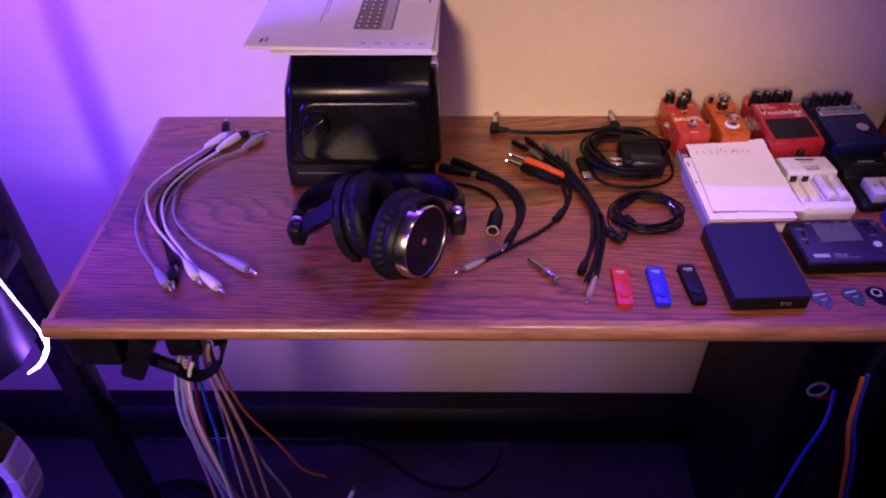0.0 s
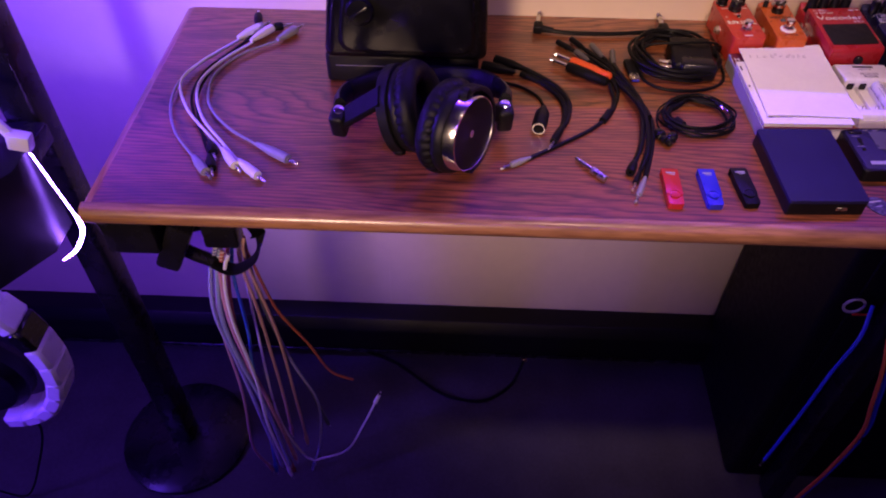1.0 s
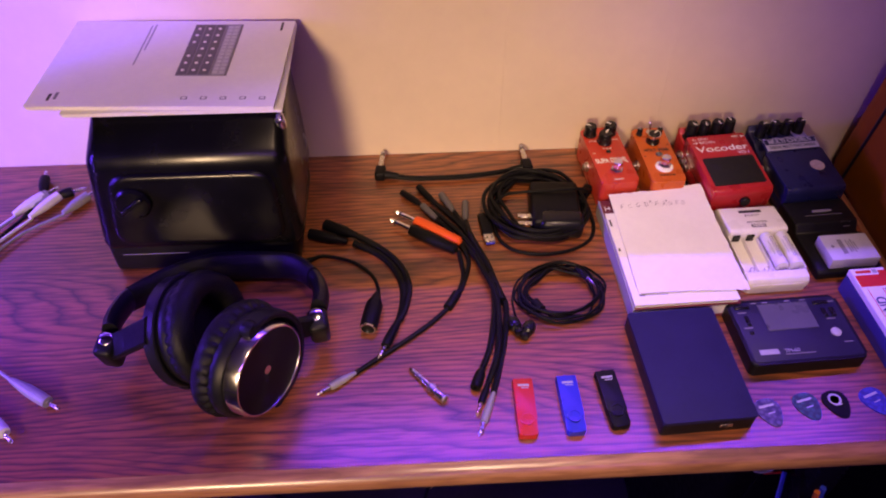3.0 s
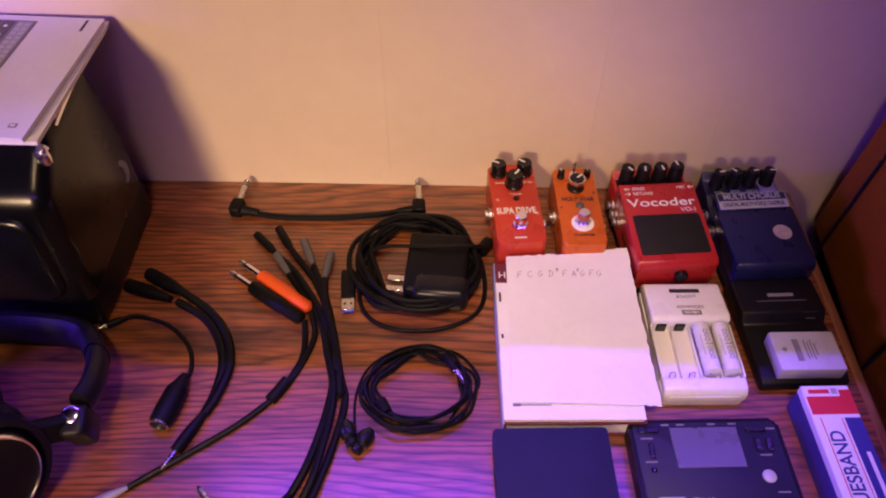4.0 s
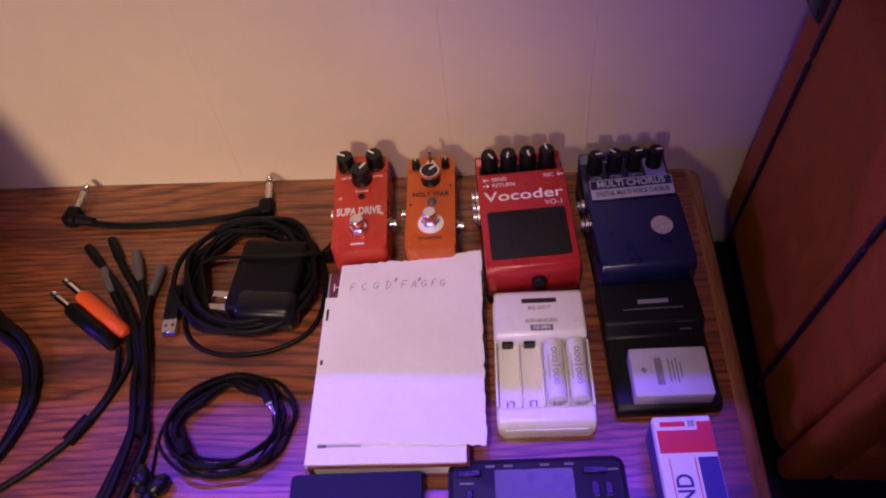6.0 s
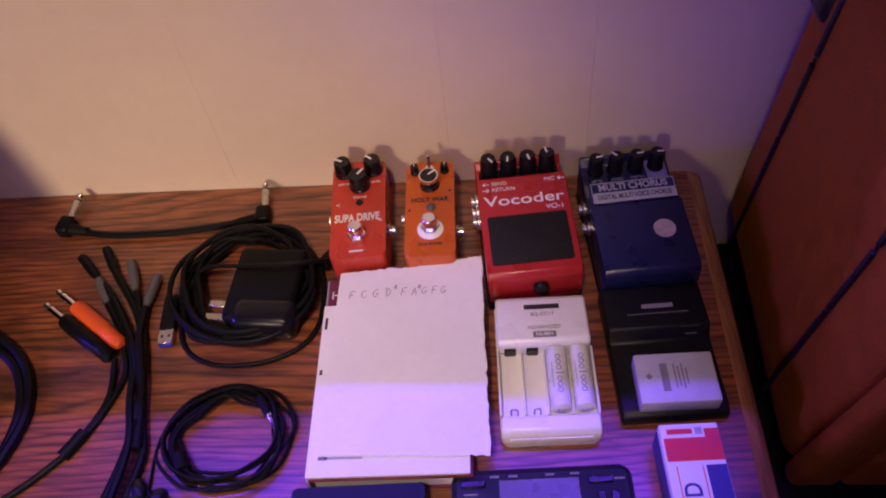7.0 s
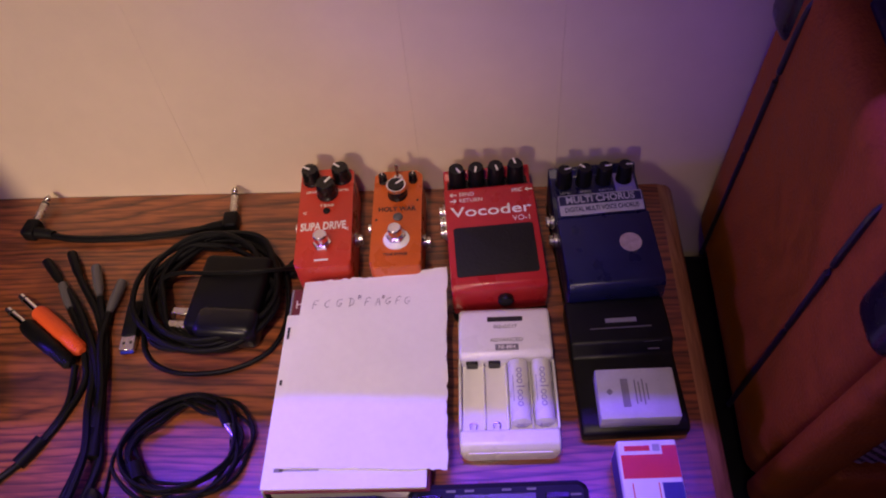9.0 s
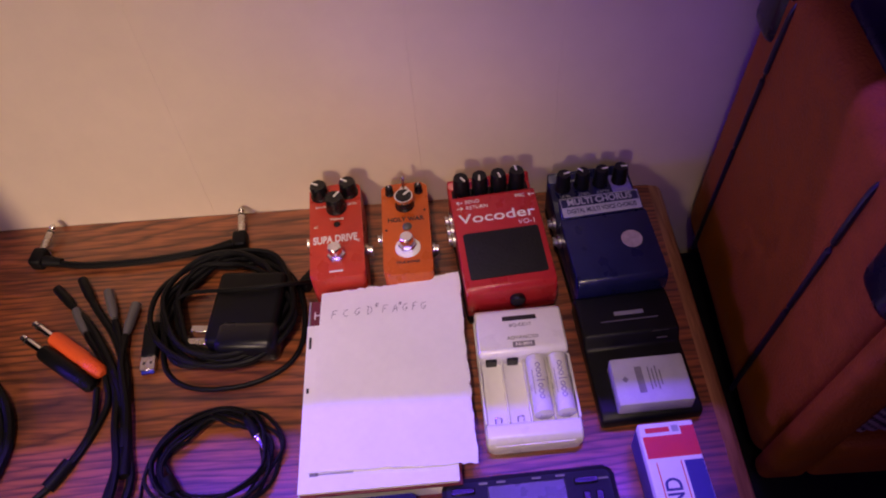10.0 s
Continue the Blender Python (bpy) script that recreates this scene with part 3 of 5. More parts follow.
def mini_pedal(label, x, y, rz, paint, w, d):
    p = thing("effect_pedal", label, "pedal", x, y, TOP, rz, "effect pedals on the desk")
    h = 0.040
    part("housing", merge(prism(rounded(w, d, 0.005), 0.002, h, 0.0022, 3)), paint, p)
    part("base_plate", prism(rounded(w - 0.002, d - 0.002, 0.005), 0, 0.0022), SATIN, p)
    jack(p, -w / 2, 0.004, 0.020, -1)
    jack(p, w / 2, -0.012, 0.020, 1)
    return p, h


red, h = mini_pedal("small red enamel effect pedal with three black knobs", 0.3425, 0.838, 4.6, RED, 0.0445, 0.104)
knob(red, -0.0125, 0.040, h, 0.0078, 0.014, 60)
knob(red, 0.0125, 0.040, h, 0.0078, 0.014, 50)
knob(red, 0.001, 0.0235, h, 0.0085, 0.0145, -40)
part("indicator", lathe([(0.0030, 0), (0.0030, 0.001), (0.002, 0.002), (0, 0.0022)], 12), BLACK, red, m=pose(0.001, 0.0045, h))
footswitch(red, 0.0, -0.0315, h, False)
up = h + 0.0002
lettering("SUPA DRIVE", 0.0108, WHITEINK, red, pose(-0.001, -0.0115, up), bold=0.0003, wide=0.64)
lettering("TONE", 0.0036, WHITEINK, red, pose(0.001, 0.0105, up), wide=1.2)
lettering("DRIVE", 0.0034, WHITEINK, red, pose(-0.0125, 0.0265, up))
lettering("LEVEL", 0.0034, WHITEINK, red, pose(0.0145, 0.0265, up))
lettering("<", 0.0065, WHITEINK, red, pose(-0.017, 0.0035, up))
lettering("<", 0.0065, WHITEINK, red, pose(0.018, -0.016, up))
bar(0.011, 0.0016, WHITEINK, red, pose(-0.001, -0.0455, up))

orange, h = mini_pedal("small orange enamel effect pedal with chrome toggle", 0.4015, 0.8355, 2.2, ORANGE, 0.0400, 0.100)
knob(orange, -0.0125, 0.0385, h, 0.0036, 0.0085, 10)
knob(orange, 0.0125, 0.0385, h, 0.0036, 0.0085, -15)
k = knob(orange, 0.0, 0.0235, h, 0.0078, 0.0135, -50)
part("chrome_band", lathe([(0.0080, 0.009), (0.0080, 0.0125), (0.0074, 0.0125)], 22), CHROME, k)
part("toggle_nut", lathe([(0.0046, 0), (0.0046, 0.003), (0.003, 0.0035), (0.003, 0.005), (0, 0.005)], 6), CHROME, orange, m=pose(0, 0.0395, h))
part("toggle_lever", lathe([(0.0012, 0), (0.0017, 0.011), (0.0012, 0.0125), (0, 0.0128)], 10), CHROME, orange, m=pose(0, 0.0395, h + 0.004, -14, 0, 0))
part("indicator", lathe([(0.0040, 0), (0.0040, 0.0012), (0.0026, 0.0024), (0, 0.0026)], 14), DARKGREY, orange, m=pose(0.001, -0.001, h))
footswitch(orange, 0.0005, -0.0235, h)
lettering("HOLY WAR", 0.0066, INK, orange, pose(0, 0.0075, up), bold=0.0002, wide=0.88)
lettering("TRUE BYPASS", 0.0032, INK, orange, pose(0, -0.0385, up), bold=0.0001)
for x, y in ((0.0165, 0.0165), (-0.0165, -0.003)):
    part("screw", lathe([(0.0011, 0), (0.0011, 0.0004), (0, 0.0005)], 8), INK, orange, m=pose(x, y, h))


def stomp_box(label, x, y, rz, paint):
    """Full-size pedal: treadle in front, sunken row of knobs behind."""
    p = thing("effect_pedal", label, "pedal", x, y, TOP, rz, "effect pedals on the desk")
    w = 0.0715
    part("rubber_base", prism(rounded(w + 0.002, 0.121, 0.005), 0, 0.003), RUBBER, p)
    part("housing", side_solid([(-0.055, 0.003), (-0.056, 0.014), (-0.030, 0.026), (0.026, 0.030), (0.037, 0.036), (0.054, 0.038), (0.0575, 0.0445), (0.0605, 0.0445), (0.0605, 0.003)], w, 0.0016), paint, p)
    return p, w


crim, w = stomp_box("crimson full-size effect pedal with black rubber treadle", 0.4785, 0.823, 5.2, CRIMSON)
tread = part("treadle", side_solid([(-0.0575, 0.012), (-0.0575, 0.036), (-0.0545, 0.0405), (0.0345, 0.0486), (0.0363, 0.0472), (0.0363, 0.030), (-0.030, 0.014)], w + 0.0006, 0.0016), CRIMSON, crim)
S = pose(0, -0.0545, 0.0406, math.degrees(math.atan2(0.0070, 0.0770)), 0, 0)
part("rubber_pad", prism(rounded(0.062, 0.0440, 0.002), 0, 0.0011, 0.0004), PAD, crim, "black ribbed rubber pad", m=S @ pose(0, 0.0290, 0))
lettering("Vocoder", 0.0132, WHITEINK, crim, S @ pose(0.0, 0.0660, 0.0003), bold=0.0001, wide=1.36)
lettering("VO-1", 0.0066, WHITEINK, crim, S @ pose(0.0235, 0.0565, 0.0003))
lettering("SEND", 0.0050, WHITEINK, crim, S @ pose(-0.0180, 0.0835, 0.0003))
lettering("RETURN", 0.0050, WHITEINK, crim, S @ pose(-0.0150, 0.0775, 0.0003))
lettering("MIC", 0.0050, WHITEINK, crim, S @ pose(0.0225, 0.0835, 0.0003))


def arrow(parent, m, mat=WHITEINK):
    part("arrow", merge(rbox(0.005, 0.0007, 0.0002, at=(0.0005, 0, 0))), mat, parent, m=m, smooth=False)
    for s in (1, -1):
        part("arrow", rbox(0.0028, 0.0007, 0.0002, at=(0.0012, 0, 0)), mat, parent, m=m @ pose(-0.0022, 0, 0, 0, 0, 42 * s), smooth=False)


arrow(crim, S @ pose(-0.0290, 0.0835, 0.0003))
arrow(crim, S @ pose(-0.0290, 0.0775, 0.0003, 0, 0, 180))
arrow(crim, S @ pose(0.0315, 0.0835, 0.0003))
part("battery_screw", lathe([(0.0060, 0), (0.0060, 0.004), (0.005, 0.0052), (0, 0.0054)], 20), BLACK, crim, "black thumb screw", m=pose(0.004, -0.0570, 0.0245, 90, 0, 0))
part("control_panel", rbox(0.066, 0.018, 0.0012, 0.0004, 1), GLOSS, crim, m=pose(0, 0.0470, 0.0370))
for i, x in enumerate((-0.0245, -0.0085, 0.0075, 0.0235)):
    knob(crim, x, 0.0485, 0.0380, 0.0071, 0.0205, (-150, 170, -170, 10)[i], GLOSS)
    bar(0.006, 0.0011, PALEGREY, crim, pose(x, 0.0400, 0.0383))
jack(crim, -w / 2, 0.036, 0.020, -1)
jack(crim, -w / 2, 0.014, 0.020, -1)
jack(crim, -w / 2, 0.024, 0.020, -1)

STICKER = material("worn_sticker", (0.34, 0.27, 0.26), 0.5, spread=0.3, scale=220)
navy, w = stomp_box("dark blue effect pedal with a worn round sticker", 0.5655, 0.823, 5.2, NAVY)
part("treadle", side_solid([(-0.0565, 0.014), (-0.0565, 0.034), (-0.0535, 0.0385), (0.0075, 0.0430), (0.0090, 0.0420), (0.0090, 0.030), (-0.030, 0.016)], w + 0.0006, 0.0018), NAVY, navy)
S2 = pose(0, -0.0535, 0.0386, math.degrees(math.atan2(0.0050, 0.0670)), 0, 0)
part("round_sticker", lathe([(0.0084, 0), (0.0084, 0.0004), (0, 0.0005)], 28), STICKER, navy, "worn silver round sticker", m=S2 @ pose(0.0160, 0.0335, 0.0))
part("name_plate", rbox(0.068, 0.0185, 0.0030, 0.0008, 1), NAVY, navy, m=pose(0, 0.0175, 0.0425, 10, 0, 0))
N = pose(0, 0.0175, 0.0456, 10, 0, 0)
for sy, hh in ((-0.0088, 0.0006), (0.0088, 0.0006), (-0.0003, 0.0006)):
    bar(0.0655, hh, PALEGREY, navy, N @ pose(0, sy, 0), "plate_line")
for sx in (-0.0325, 0.0325):
    bar(0.0006, 0.0178, PALEGREY, navy, N @ pose(sx, 0, 0), "plate_line")
lettering("MULTI CHORUS", 0.0082, PALEGREY, navy, N @ pose(0, 0.0043, 0.0002), bold=0.0002, wide=0.93)
part("plate_band", rbox(0.0645, 0.0078, 0.0002), PALEGREY, navy, m=N @ pose(0, -0.0045, 0), smooth=False)
lettering("DIGITAL MULTI VOICE CHORUS", 0.0058, NAVY, navy, N @ pose(0, -0.0045, 0.0004), bold=0.0001, wide=0.70)
part("control_panel", rbox(0.068, 0.024, 0.0010, 0.0004, 1), NAVY, navy, m=pose(0, 0.0455, 0.0372))
bar(0.0165, 0.0235, VIOLETINK, navy, pose(0.0245, 0.0455, 0.0383))
for i, (x, word) in enumerate(((-0.0245, "LEVEL"), (-0.0082, "SPEED"), (0.0082, "DEPTH"), (0.0245, "MODE"))):
    knob(navy, x, 0.047, 0.0383, 0.0064, 0.0175, (-80, 40, -85, -95)[i], GLOSS)
    lettering(word, 0.0036, PALEGREY, navy, pose(x, 0.0368, 0.0386))
jack(navy, -w / 2, 0.004, 0.020, -1)
jack(navy, -w / 2, 0.024, 0.020, -1)


# ---- paper and books ----
book = thing("small_book", "maroon paperback book under papers", "book", 0.3795, 0.699, TOP, 1.5)
part("page_block", rbox(0.106, 0.158, 0.017, 0.0008, 1, at=(0, 0, 0.0015)), PAGES, book)
part("cover", rbox(0.110, 0.162, 0.0016, 0.0005, 1, at=(0, 0, 0.0185)), MAROON, book)
part("cover", rbox(0.110, 0.162, 0.0015, 0.0005, 1), MAROON, book)
part("spine", rbox(0.0016, 0.162, 0.0205, 0.0005, 1, at=(-0.0558, 0, 0)), PALEGREY, book)
lettering("H", 0.010, WHITEINK, book, pose(-0.0492, 0.0665, 0.0203))
pad_ = booklet("white_booklet", "white paper booklet under a handwritten sheet", 0.109, 0.134, 0.0045, 0.3785, 0.6855, TOP + 0.0203, 1.5)
bar(0.026, 0.0013, PALEGREY, pad_, pose(-0.030, -0.0545, 0.0056))
bar(0.006, 0.0024, GREYINK, pad_, pose(-0.044, -0.0545, 0.0056))
bar(0.0018, 0.010, INK, pad_, pose(-0.0515, 0.051, 0.0056))
bar(0.0018, 0.004, INK, pad_, pose(-0.0515, 0.010, 0.0056))

note = thing("handwritten_note", "torn white sheet of paper with handwritten notes", "paper", 0.389, 0.7075, TOP + 0.0266)
sheet = bmesh.new()
bmesh.ops.create_grid(sheet, x_segments=48, y_segments=40, size=0.5)
rng = random.Random(11)
tear = [rng.uniform(-1, 1) for _ in range(60)]
corner = {(-1, 1): (-0.0570, 0.0725), (1, 1): (0.0535, 0.0835), (1, -1): (0.0590, -0.0765), (-1, -1): (-0.0565, -0.0765)}
for v in sheet.verts:
    u, t = v.co.x + 0.5, v.co.y + 0.5
    a = Vector(corner[(-1, -1)]).lerp(Vector(corner[(1, -1)]), u)
    b = Vector(corner[(-1, 1)]).lerp(Vector(corner[(1, 1)]), u)
    q = a.lerp(b, t)
    k = int(u * 48)
    q.y += (0.0009 * tear[k] + 0.0012 * math.sin(u * 9) * u) * max(0, t - 0.9) * 10 + 0.0006 * tear[59 - k] * max(0, 0.1 - t) * 10
    q.x += 0.0007 * tear[int(t * 40)] * max(0, u - 0.95) * 20
    over = max(0.0, u - 0.93)
    v.co = (q.x, q.y, 0.0008 * math.sin(u * 4 + t * 3) + 0.0010 + 0.006 * max(0, t - 0.8) * u - 0.02 * over * over)
ext = bmesh.ops.extrude_face_region(sheet, geom=sheet.faces[:])
bmesh.ops.translate(sheet, vec=(0, 0, 0.0003), verts=[e for e in ext["geom"] if isinstance(e, bmesh.types.BMVert)])
bmesh.ops.recalc_face_normals(sheet, faces=sheet.faces[:])
part("sheet", sheet, PAPER, note)


def stroke(parent, pts, z, r=0.00027):
    part("pencil_stroke", tube([(x, y, z) for x, y in pts], r, 5, 0.002, flat=0.3), PENCIL, parent)


GLYPH = {"F": [[(0, 0), (0.2, 1), (0.85, 1)], [(0.1, 0.5), (0.6, 0.55)]],
         "C": [[(0.75, 0.95), (0.2, 0.75), (0.05, 0.3), (0.35, 0), (0.75, 0.1)]],
         "G": [[(0.85, 0.95), (0.3, 0.85), (0.05, 0.4), (0.4, 0), (0.75, 0.35), (0.45, 0.4), (0.9, 0.42)]],
         "D": [[(0.15, 0), (0.2, 1)], [(0.0, 0.95), (0.6, 0.8), (0.65, 0.3), (0.1, 0)]],
         "A": [[(0, 0), (0.45, 1), (0.7, 0)], [(0.1, 0.4), (0.75, 0.45)]],
         "#": [[(0.2, 0), (0.35, 1)], [(0.6, 0), (0.75, 1)], [(0, 0.35), (0.9, 0.4)], [(0.1, 0.7), (1, 0.75)]]}
for ch, x, y, s in (("F", -0.0475, 0.0475, 1), ("C", -0.0385, 0.0485, 1), ("G", -0.0295, 0.0490, 1), ("D", -0.0200, 0.0490, 1.15), ("#", -0.0135, 0.0555, 0.55),
                    ("F", -0.0075, 0.0495, 1), ("A", 0.0005, 0.0495, 1), ("#", 0.0050, 0.0555, 0.5), ("G", 0.0080, 0.0502, 0.95), ("F", 0.0160, 0.0505, 0.95), ("G", 0.0225, 0.0505, 0.95)):
    for line in GLYPH[ch]:
        stroke(note, [(x + 0.0050 * s * a, y + 0.0068 * s * b) for a, b in line], 0.00225 + 0.0010 * (x + 0.05) / 0.1)

# ---- battery chargers ----
chg = thing("battery_charger", "white plastic charger holding two white cells", "charger", 0.4875, 0.7045, TOP, 1.8)
CW, CD = 0.0690, 0.1120
part("base", prism(rounded(CW, CD, 0.007), 0, 0.012, 0.002, 2), WHITE, chg)
part("head", side_solid([(0.010, 0.010), (0.009, 0.0255), (0.013, 0.0285), (0.050, 0.0245), (0.0555, 0.018), (0.0555, 0.010)], CW - 0.002, 0.0025, 3), WHITE, chg)
part("front_lip", side_solid([(-0.0555, 0.004), (-0.0555, 0.013), (-0.052, 0.0185), (-0.042, 0.0195), (-0.0405, 0.010)], CW - 0.001, 0.002, 3), WHITE, chg)
for x in (-0.0335, 0.0335):
    part("side_rail", rbox(0.0018, 0.052, 0.010, 0.0006, 1, at=(x, -0.0155, 0.010)), WHITE, chg)
for i, x in enumerate((-0.0245, -0.0085, 0.0082, 0.0243)):
    trough = side_solid([(-0.0405, 0.0119)] + [(-0.0405, 0.0125), (0.010, 0.0125), (0.010, 0.0119)], 0.0135, 0.0)
    part("bay", trough, PAPER, chg, m=pose(x, 0, 0))
    part("contact", rbox(0.0085, 0.003, 0.009, 0.0008, 1, at=(x, 0.0088, 0.0130)), BLACK, chg)
    part("spring", tube([(x - 0.002, -0.0400, 0.0160), (x - 0.002, -0.0380, 0.0200), (x + 0.002, -0.0380, 0.0200), (x + 0.002, -0.0400, 0.0160)], 0.0005, 6, 0.001), NICKEL, chg)
    if i < 3:
        part("divider", rbox(0.0012, 0.050, 0.0060, 0.0004, 1, at=(x + 0.0081, -0.0155, 0.0120)), WHITE, chg)
bar(0.0260, 0.0042, INK, chg, pose(0.0005, 0.0415, 0.0258, -6.2, 0, 0), "logo_bar")
lettering("BQ-CC17", 0.0042, GREYINK, chg, pose(0.0005, 0.0345, 0.0268, -6.2, 0, 0))
lettering("ADVANCED", 0.0044, GREYINK, chg, pose(0.0010, 0.0225, 0.0281, -6.2, 0, 0))
bar(0.0165, 0.0052, GREYINK, chg, pose(0.0010, 0.0162, 0.0285, -6.2, 0, 0), "badge_bar")
lettering("Ni-MH", 0.0044, WHITEINK, chg, pose(0.0010, 0.0162, 0.0289, -6.2, 0, 0), bold=0.0001)
for x in (0.0082, 0.0243):
    a = chg.matrix_world @ pose(x, -0.0385, 0.0197)
    cell = thing("battery_cell", "white wrapped rechargeable cell with violet print lying in the charger", "battery", a.translation.x, a.translation.y, a.translation.z, 1.8, "cells in the charger")
    part("wrap", lathe([(0.0062, 0), (0.0070, 0.0006), (0.0070, 0.0462), (0.0060, 0.0470), (0.0028, 0.0470), (0.0028, 0.0480), (0, 0.0480)], 24), CELL, cell, m=pose(0, 0, 0, -90, 0, 0))
    for i in range(7):
        y = 0.0372 - i * 0.0043
        if i == 3:
            bar(0.0058, 0.0007, VIOLETINK, cell, pose(0.0008, y, 0.00695), "logo_shape")
            continue
        ring = lathe([(0.0019, 0), (0.0019, 0.0003), (0.0013, 0.0003), (0.0013, 0)], 14)
        part("logo_shape", ring, VIOLETINK, cell, m=pose(0.0002, y, 0.00680))
    bar(0.0006, 0.020, PALEGREY, cell, pose(-0.0042, 0.024, 0.0056, 0, -37, 0))

dock = thing("battery_charger", "black camera battery charger with grey battery pack", "charger", 0.5715, 0.7165, TOP, 3.6)
part("housing", side_solid([(-0.0525, 0.0), (-0.0525, 0.010), (-0.046, 0.0125), (0.006, 0.0125), (0.012, 0.0225), (0.048, 0.0215), (0.0525, 0.016), (0.0525, 0.0)], 0.0735, 0.0022, 3), SATIN, dock)
bar(0.0225, 0.0036, GREYINK, dock, pose(0.002, 0.0300, 0.0222, -1.6, 0, 0), "logo_bar")
bar(0.044, 0.0011, DARKGREY, dock, pose(0.001, 0.0235, 0.0225, -1.6, 0, 0))
for i, wd in enumerate((0.013, 0.008)):
    bar(wd, 0.0013, DARKGREY, dock, pose(0.022, 0.0120 - i * 0.0050, 0.0212 - i * 0.003, 0, 0, 0))
pack = thing("battery_pack", "grey rectangular camera battery resting in the charger", "battery", 0.5755, 0.6855, TOP + 0.0130, 2.2)
part("case", rbox(0.0535, 0.0375, 0.0145, 0.0016, 2), SILVERGREY, pack)
bar(0.0050, 0.021, GREYINK, pack, pose(-0.008, 0, 0.0145), "logo_bar")
for i in range(4):
    bar(0.0010, (0.018, 0.015, 0.019, 0.012)[i], GREYINK, pack, pose(-0.001 + i * 0.0026, 0.0005, 0.0145))
bar(0.0035, 0.0035, GREYINK, pack, pose(-0.0185, 0.001, 0.0145, 0, 0, 45))

# ---- tuner, drive, sticks, box, picks ----
tun = thing("tuner_metronome", "black handheld tuner with grey display", "tuner", 0.4815, 0.587, TOP, 2.6)
part("case", prism(rounded(0.1165, 0.0790, 0.006), 0, 0.0165, 0.0028, 3), SATIN, tun)
# Blue in this black panel imitates the violet light falling on it.
part("top_plate", prism(rounded(0.110, 0.0725, 0.004), 0.0163, 0.0172, 0.0004), material("violet_lit_panel", (0.010, 0.009, 0.034), 0.55, spread=0.15, scale=60, bump=0.2, bump_scale=1500, rough_spread=0.04), tun)
part("display", rbox(0.0520, 0.0330, 0.0010, 0.0004, 1), LCD, tun, "grey switched-off display", m=pose(-0.0015, 0.0155, 0.0171))
for x, y, a, b in ((-0.0440, 0.0300, 0.016, 0.0045), (-0.0440, 0.0130, 0.0040, 0.012), (-0.0455, -0.0020, 0.0040, 0.0040), (0.0385, 0.0295, 0.016, 0.0045), (0.0375, 0.0165, 0.0050, 0.011), (0.0460, 0.0165, 0.0050, 0.011)):
    part("key", rbox(a, b, 0.0020, 0.0007, 1), BLACK, tun, m=pose(x, y, 0.0170))
for x in (-0.030, -0.018, 0.006, 0.022):
    bar(0.006, 0.0014, GREYINK, tun, pose(x, 0.0345, 0.0173))
for x, y in ((-0.046, 0.0235), (-0.046, 0.0045), (0.041, 0.0085), (0.049, 0.0300)):
    bar(0.009, 0.0012, GREYINK, tun, pose(x, y, 0.0173))
part("power_key", lathe([(0.0050, 0), (0.0050, 0.0016), (0.0040, 0.0024), (0, 0.0025)], 20), SILVERGREY, tun, "round pale grey key", m=pose(0.0380, -0.0085, 0.0170))
bar(0.0190, 0.0058, PALEGREY, tun, pose(-0.0370, -0.0255, 0.0173), "logo_bar")
lettering("TM-60", 0.0058, PALEGREY, tun, pose(-0.0140, -0.0255, 0.0174))
bar(0.030, 0.0009, GREYINK, tun, pose(-0.0070, -0.0295, 0.0173))
bar(0.009, 0.0012, GREYINK, tun, pose(0.0455, -0.0205, 0.0173))

hdd = thing("external_drive", "black portable hard drive with matt lid", "hard drive", 0.3635, 0.5505, TOP, 2.4)
part("case", prism(rounded(0.0870, 0.1260, 0.003), 0, 0.0165, 0.0006), SATIN, hdd)
# The lid is black; the violet light's sheen is put into its colour.
part("lid", prism(rounded(0.0876, 0.1266, 0.003), 0.0167, 0.0210, 0.0012, 3), material("violet_sheen_lid", (0.014, 0.012, 0.058), 0.62, spread=0.15, scale=40, bump=0.25, bump_scale=1500, rough_spread=0.04, spec=0.25), hdd)
part("port", rbox(0.0125, 0.0016, 0.0045, 0.0003, 1), NICKEL, hdd, m=pose(0.0165, -0.0628, 0.0065))
part("port_slot", rbox(0.0050, 0.0020, 0.0018), INK, hdd, m=pose(0.0150, -0.0630, 0.0080), smooth=False)


def usb_stick(label, x, y, rz, shell, sleeve):
    s = thing("usb_stick", label, "usb stick", x, y, TOP, rz, "usb sticks in a row")
    part("body", prism(rounded(0.0175, 0.0570, 0.0035), 0.0006, 0.0080, 0.0014, 2), shell, s)
    part("swivel_cover", merge(prism(rounded(0.0185, 0.0440, 0.0020, at=(0, 0.0085)), 0.0082, 0.0094, 0.0004), prism(rounded(0.0185, 0.0440, 0.0020, at=(0, 0.0085)), -0.0001, 0.0005), rbox(0.0185, 0.0009, 0.0090, at=(0, 0.0308, 0))), sleeve, s)
    part("pivot", lathe([(0.0065, 0.0080), (0.0065, 0.0102), (0.0052, 0.0102), (0.0050, 0.0092), (0, 0.0092)], 26), sleeve, s, m=pose(0, -0.0125, 0))
    part("lanyard_loop", tube([(0.003 * math.cos(a), 0.0310 + 0.003 * math.sin(a), 0.0045) for a in [i * math.pi / 3 for i in range(6)]], 0.0008, 6, 0.002, closed=True), shell, s)
    bar(0.0105, 0.0022, PALEGREY, s, pose(0, 0.0235, 0.0095), "logo_bar")
    bar(0.0075, 0.0010, PALEGREY, s, pose(0.001, 0.0205, 0.0095))
    return s


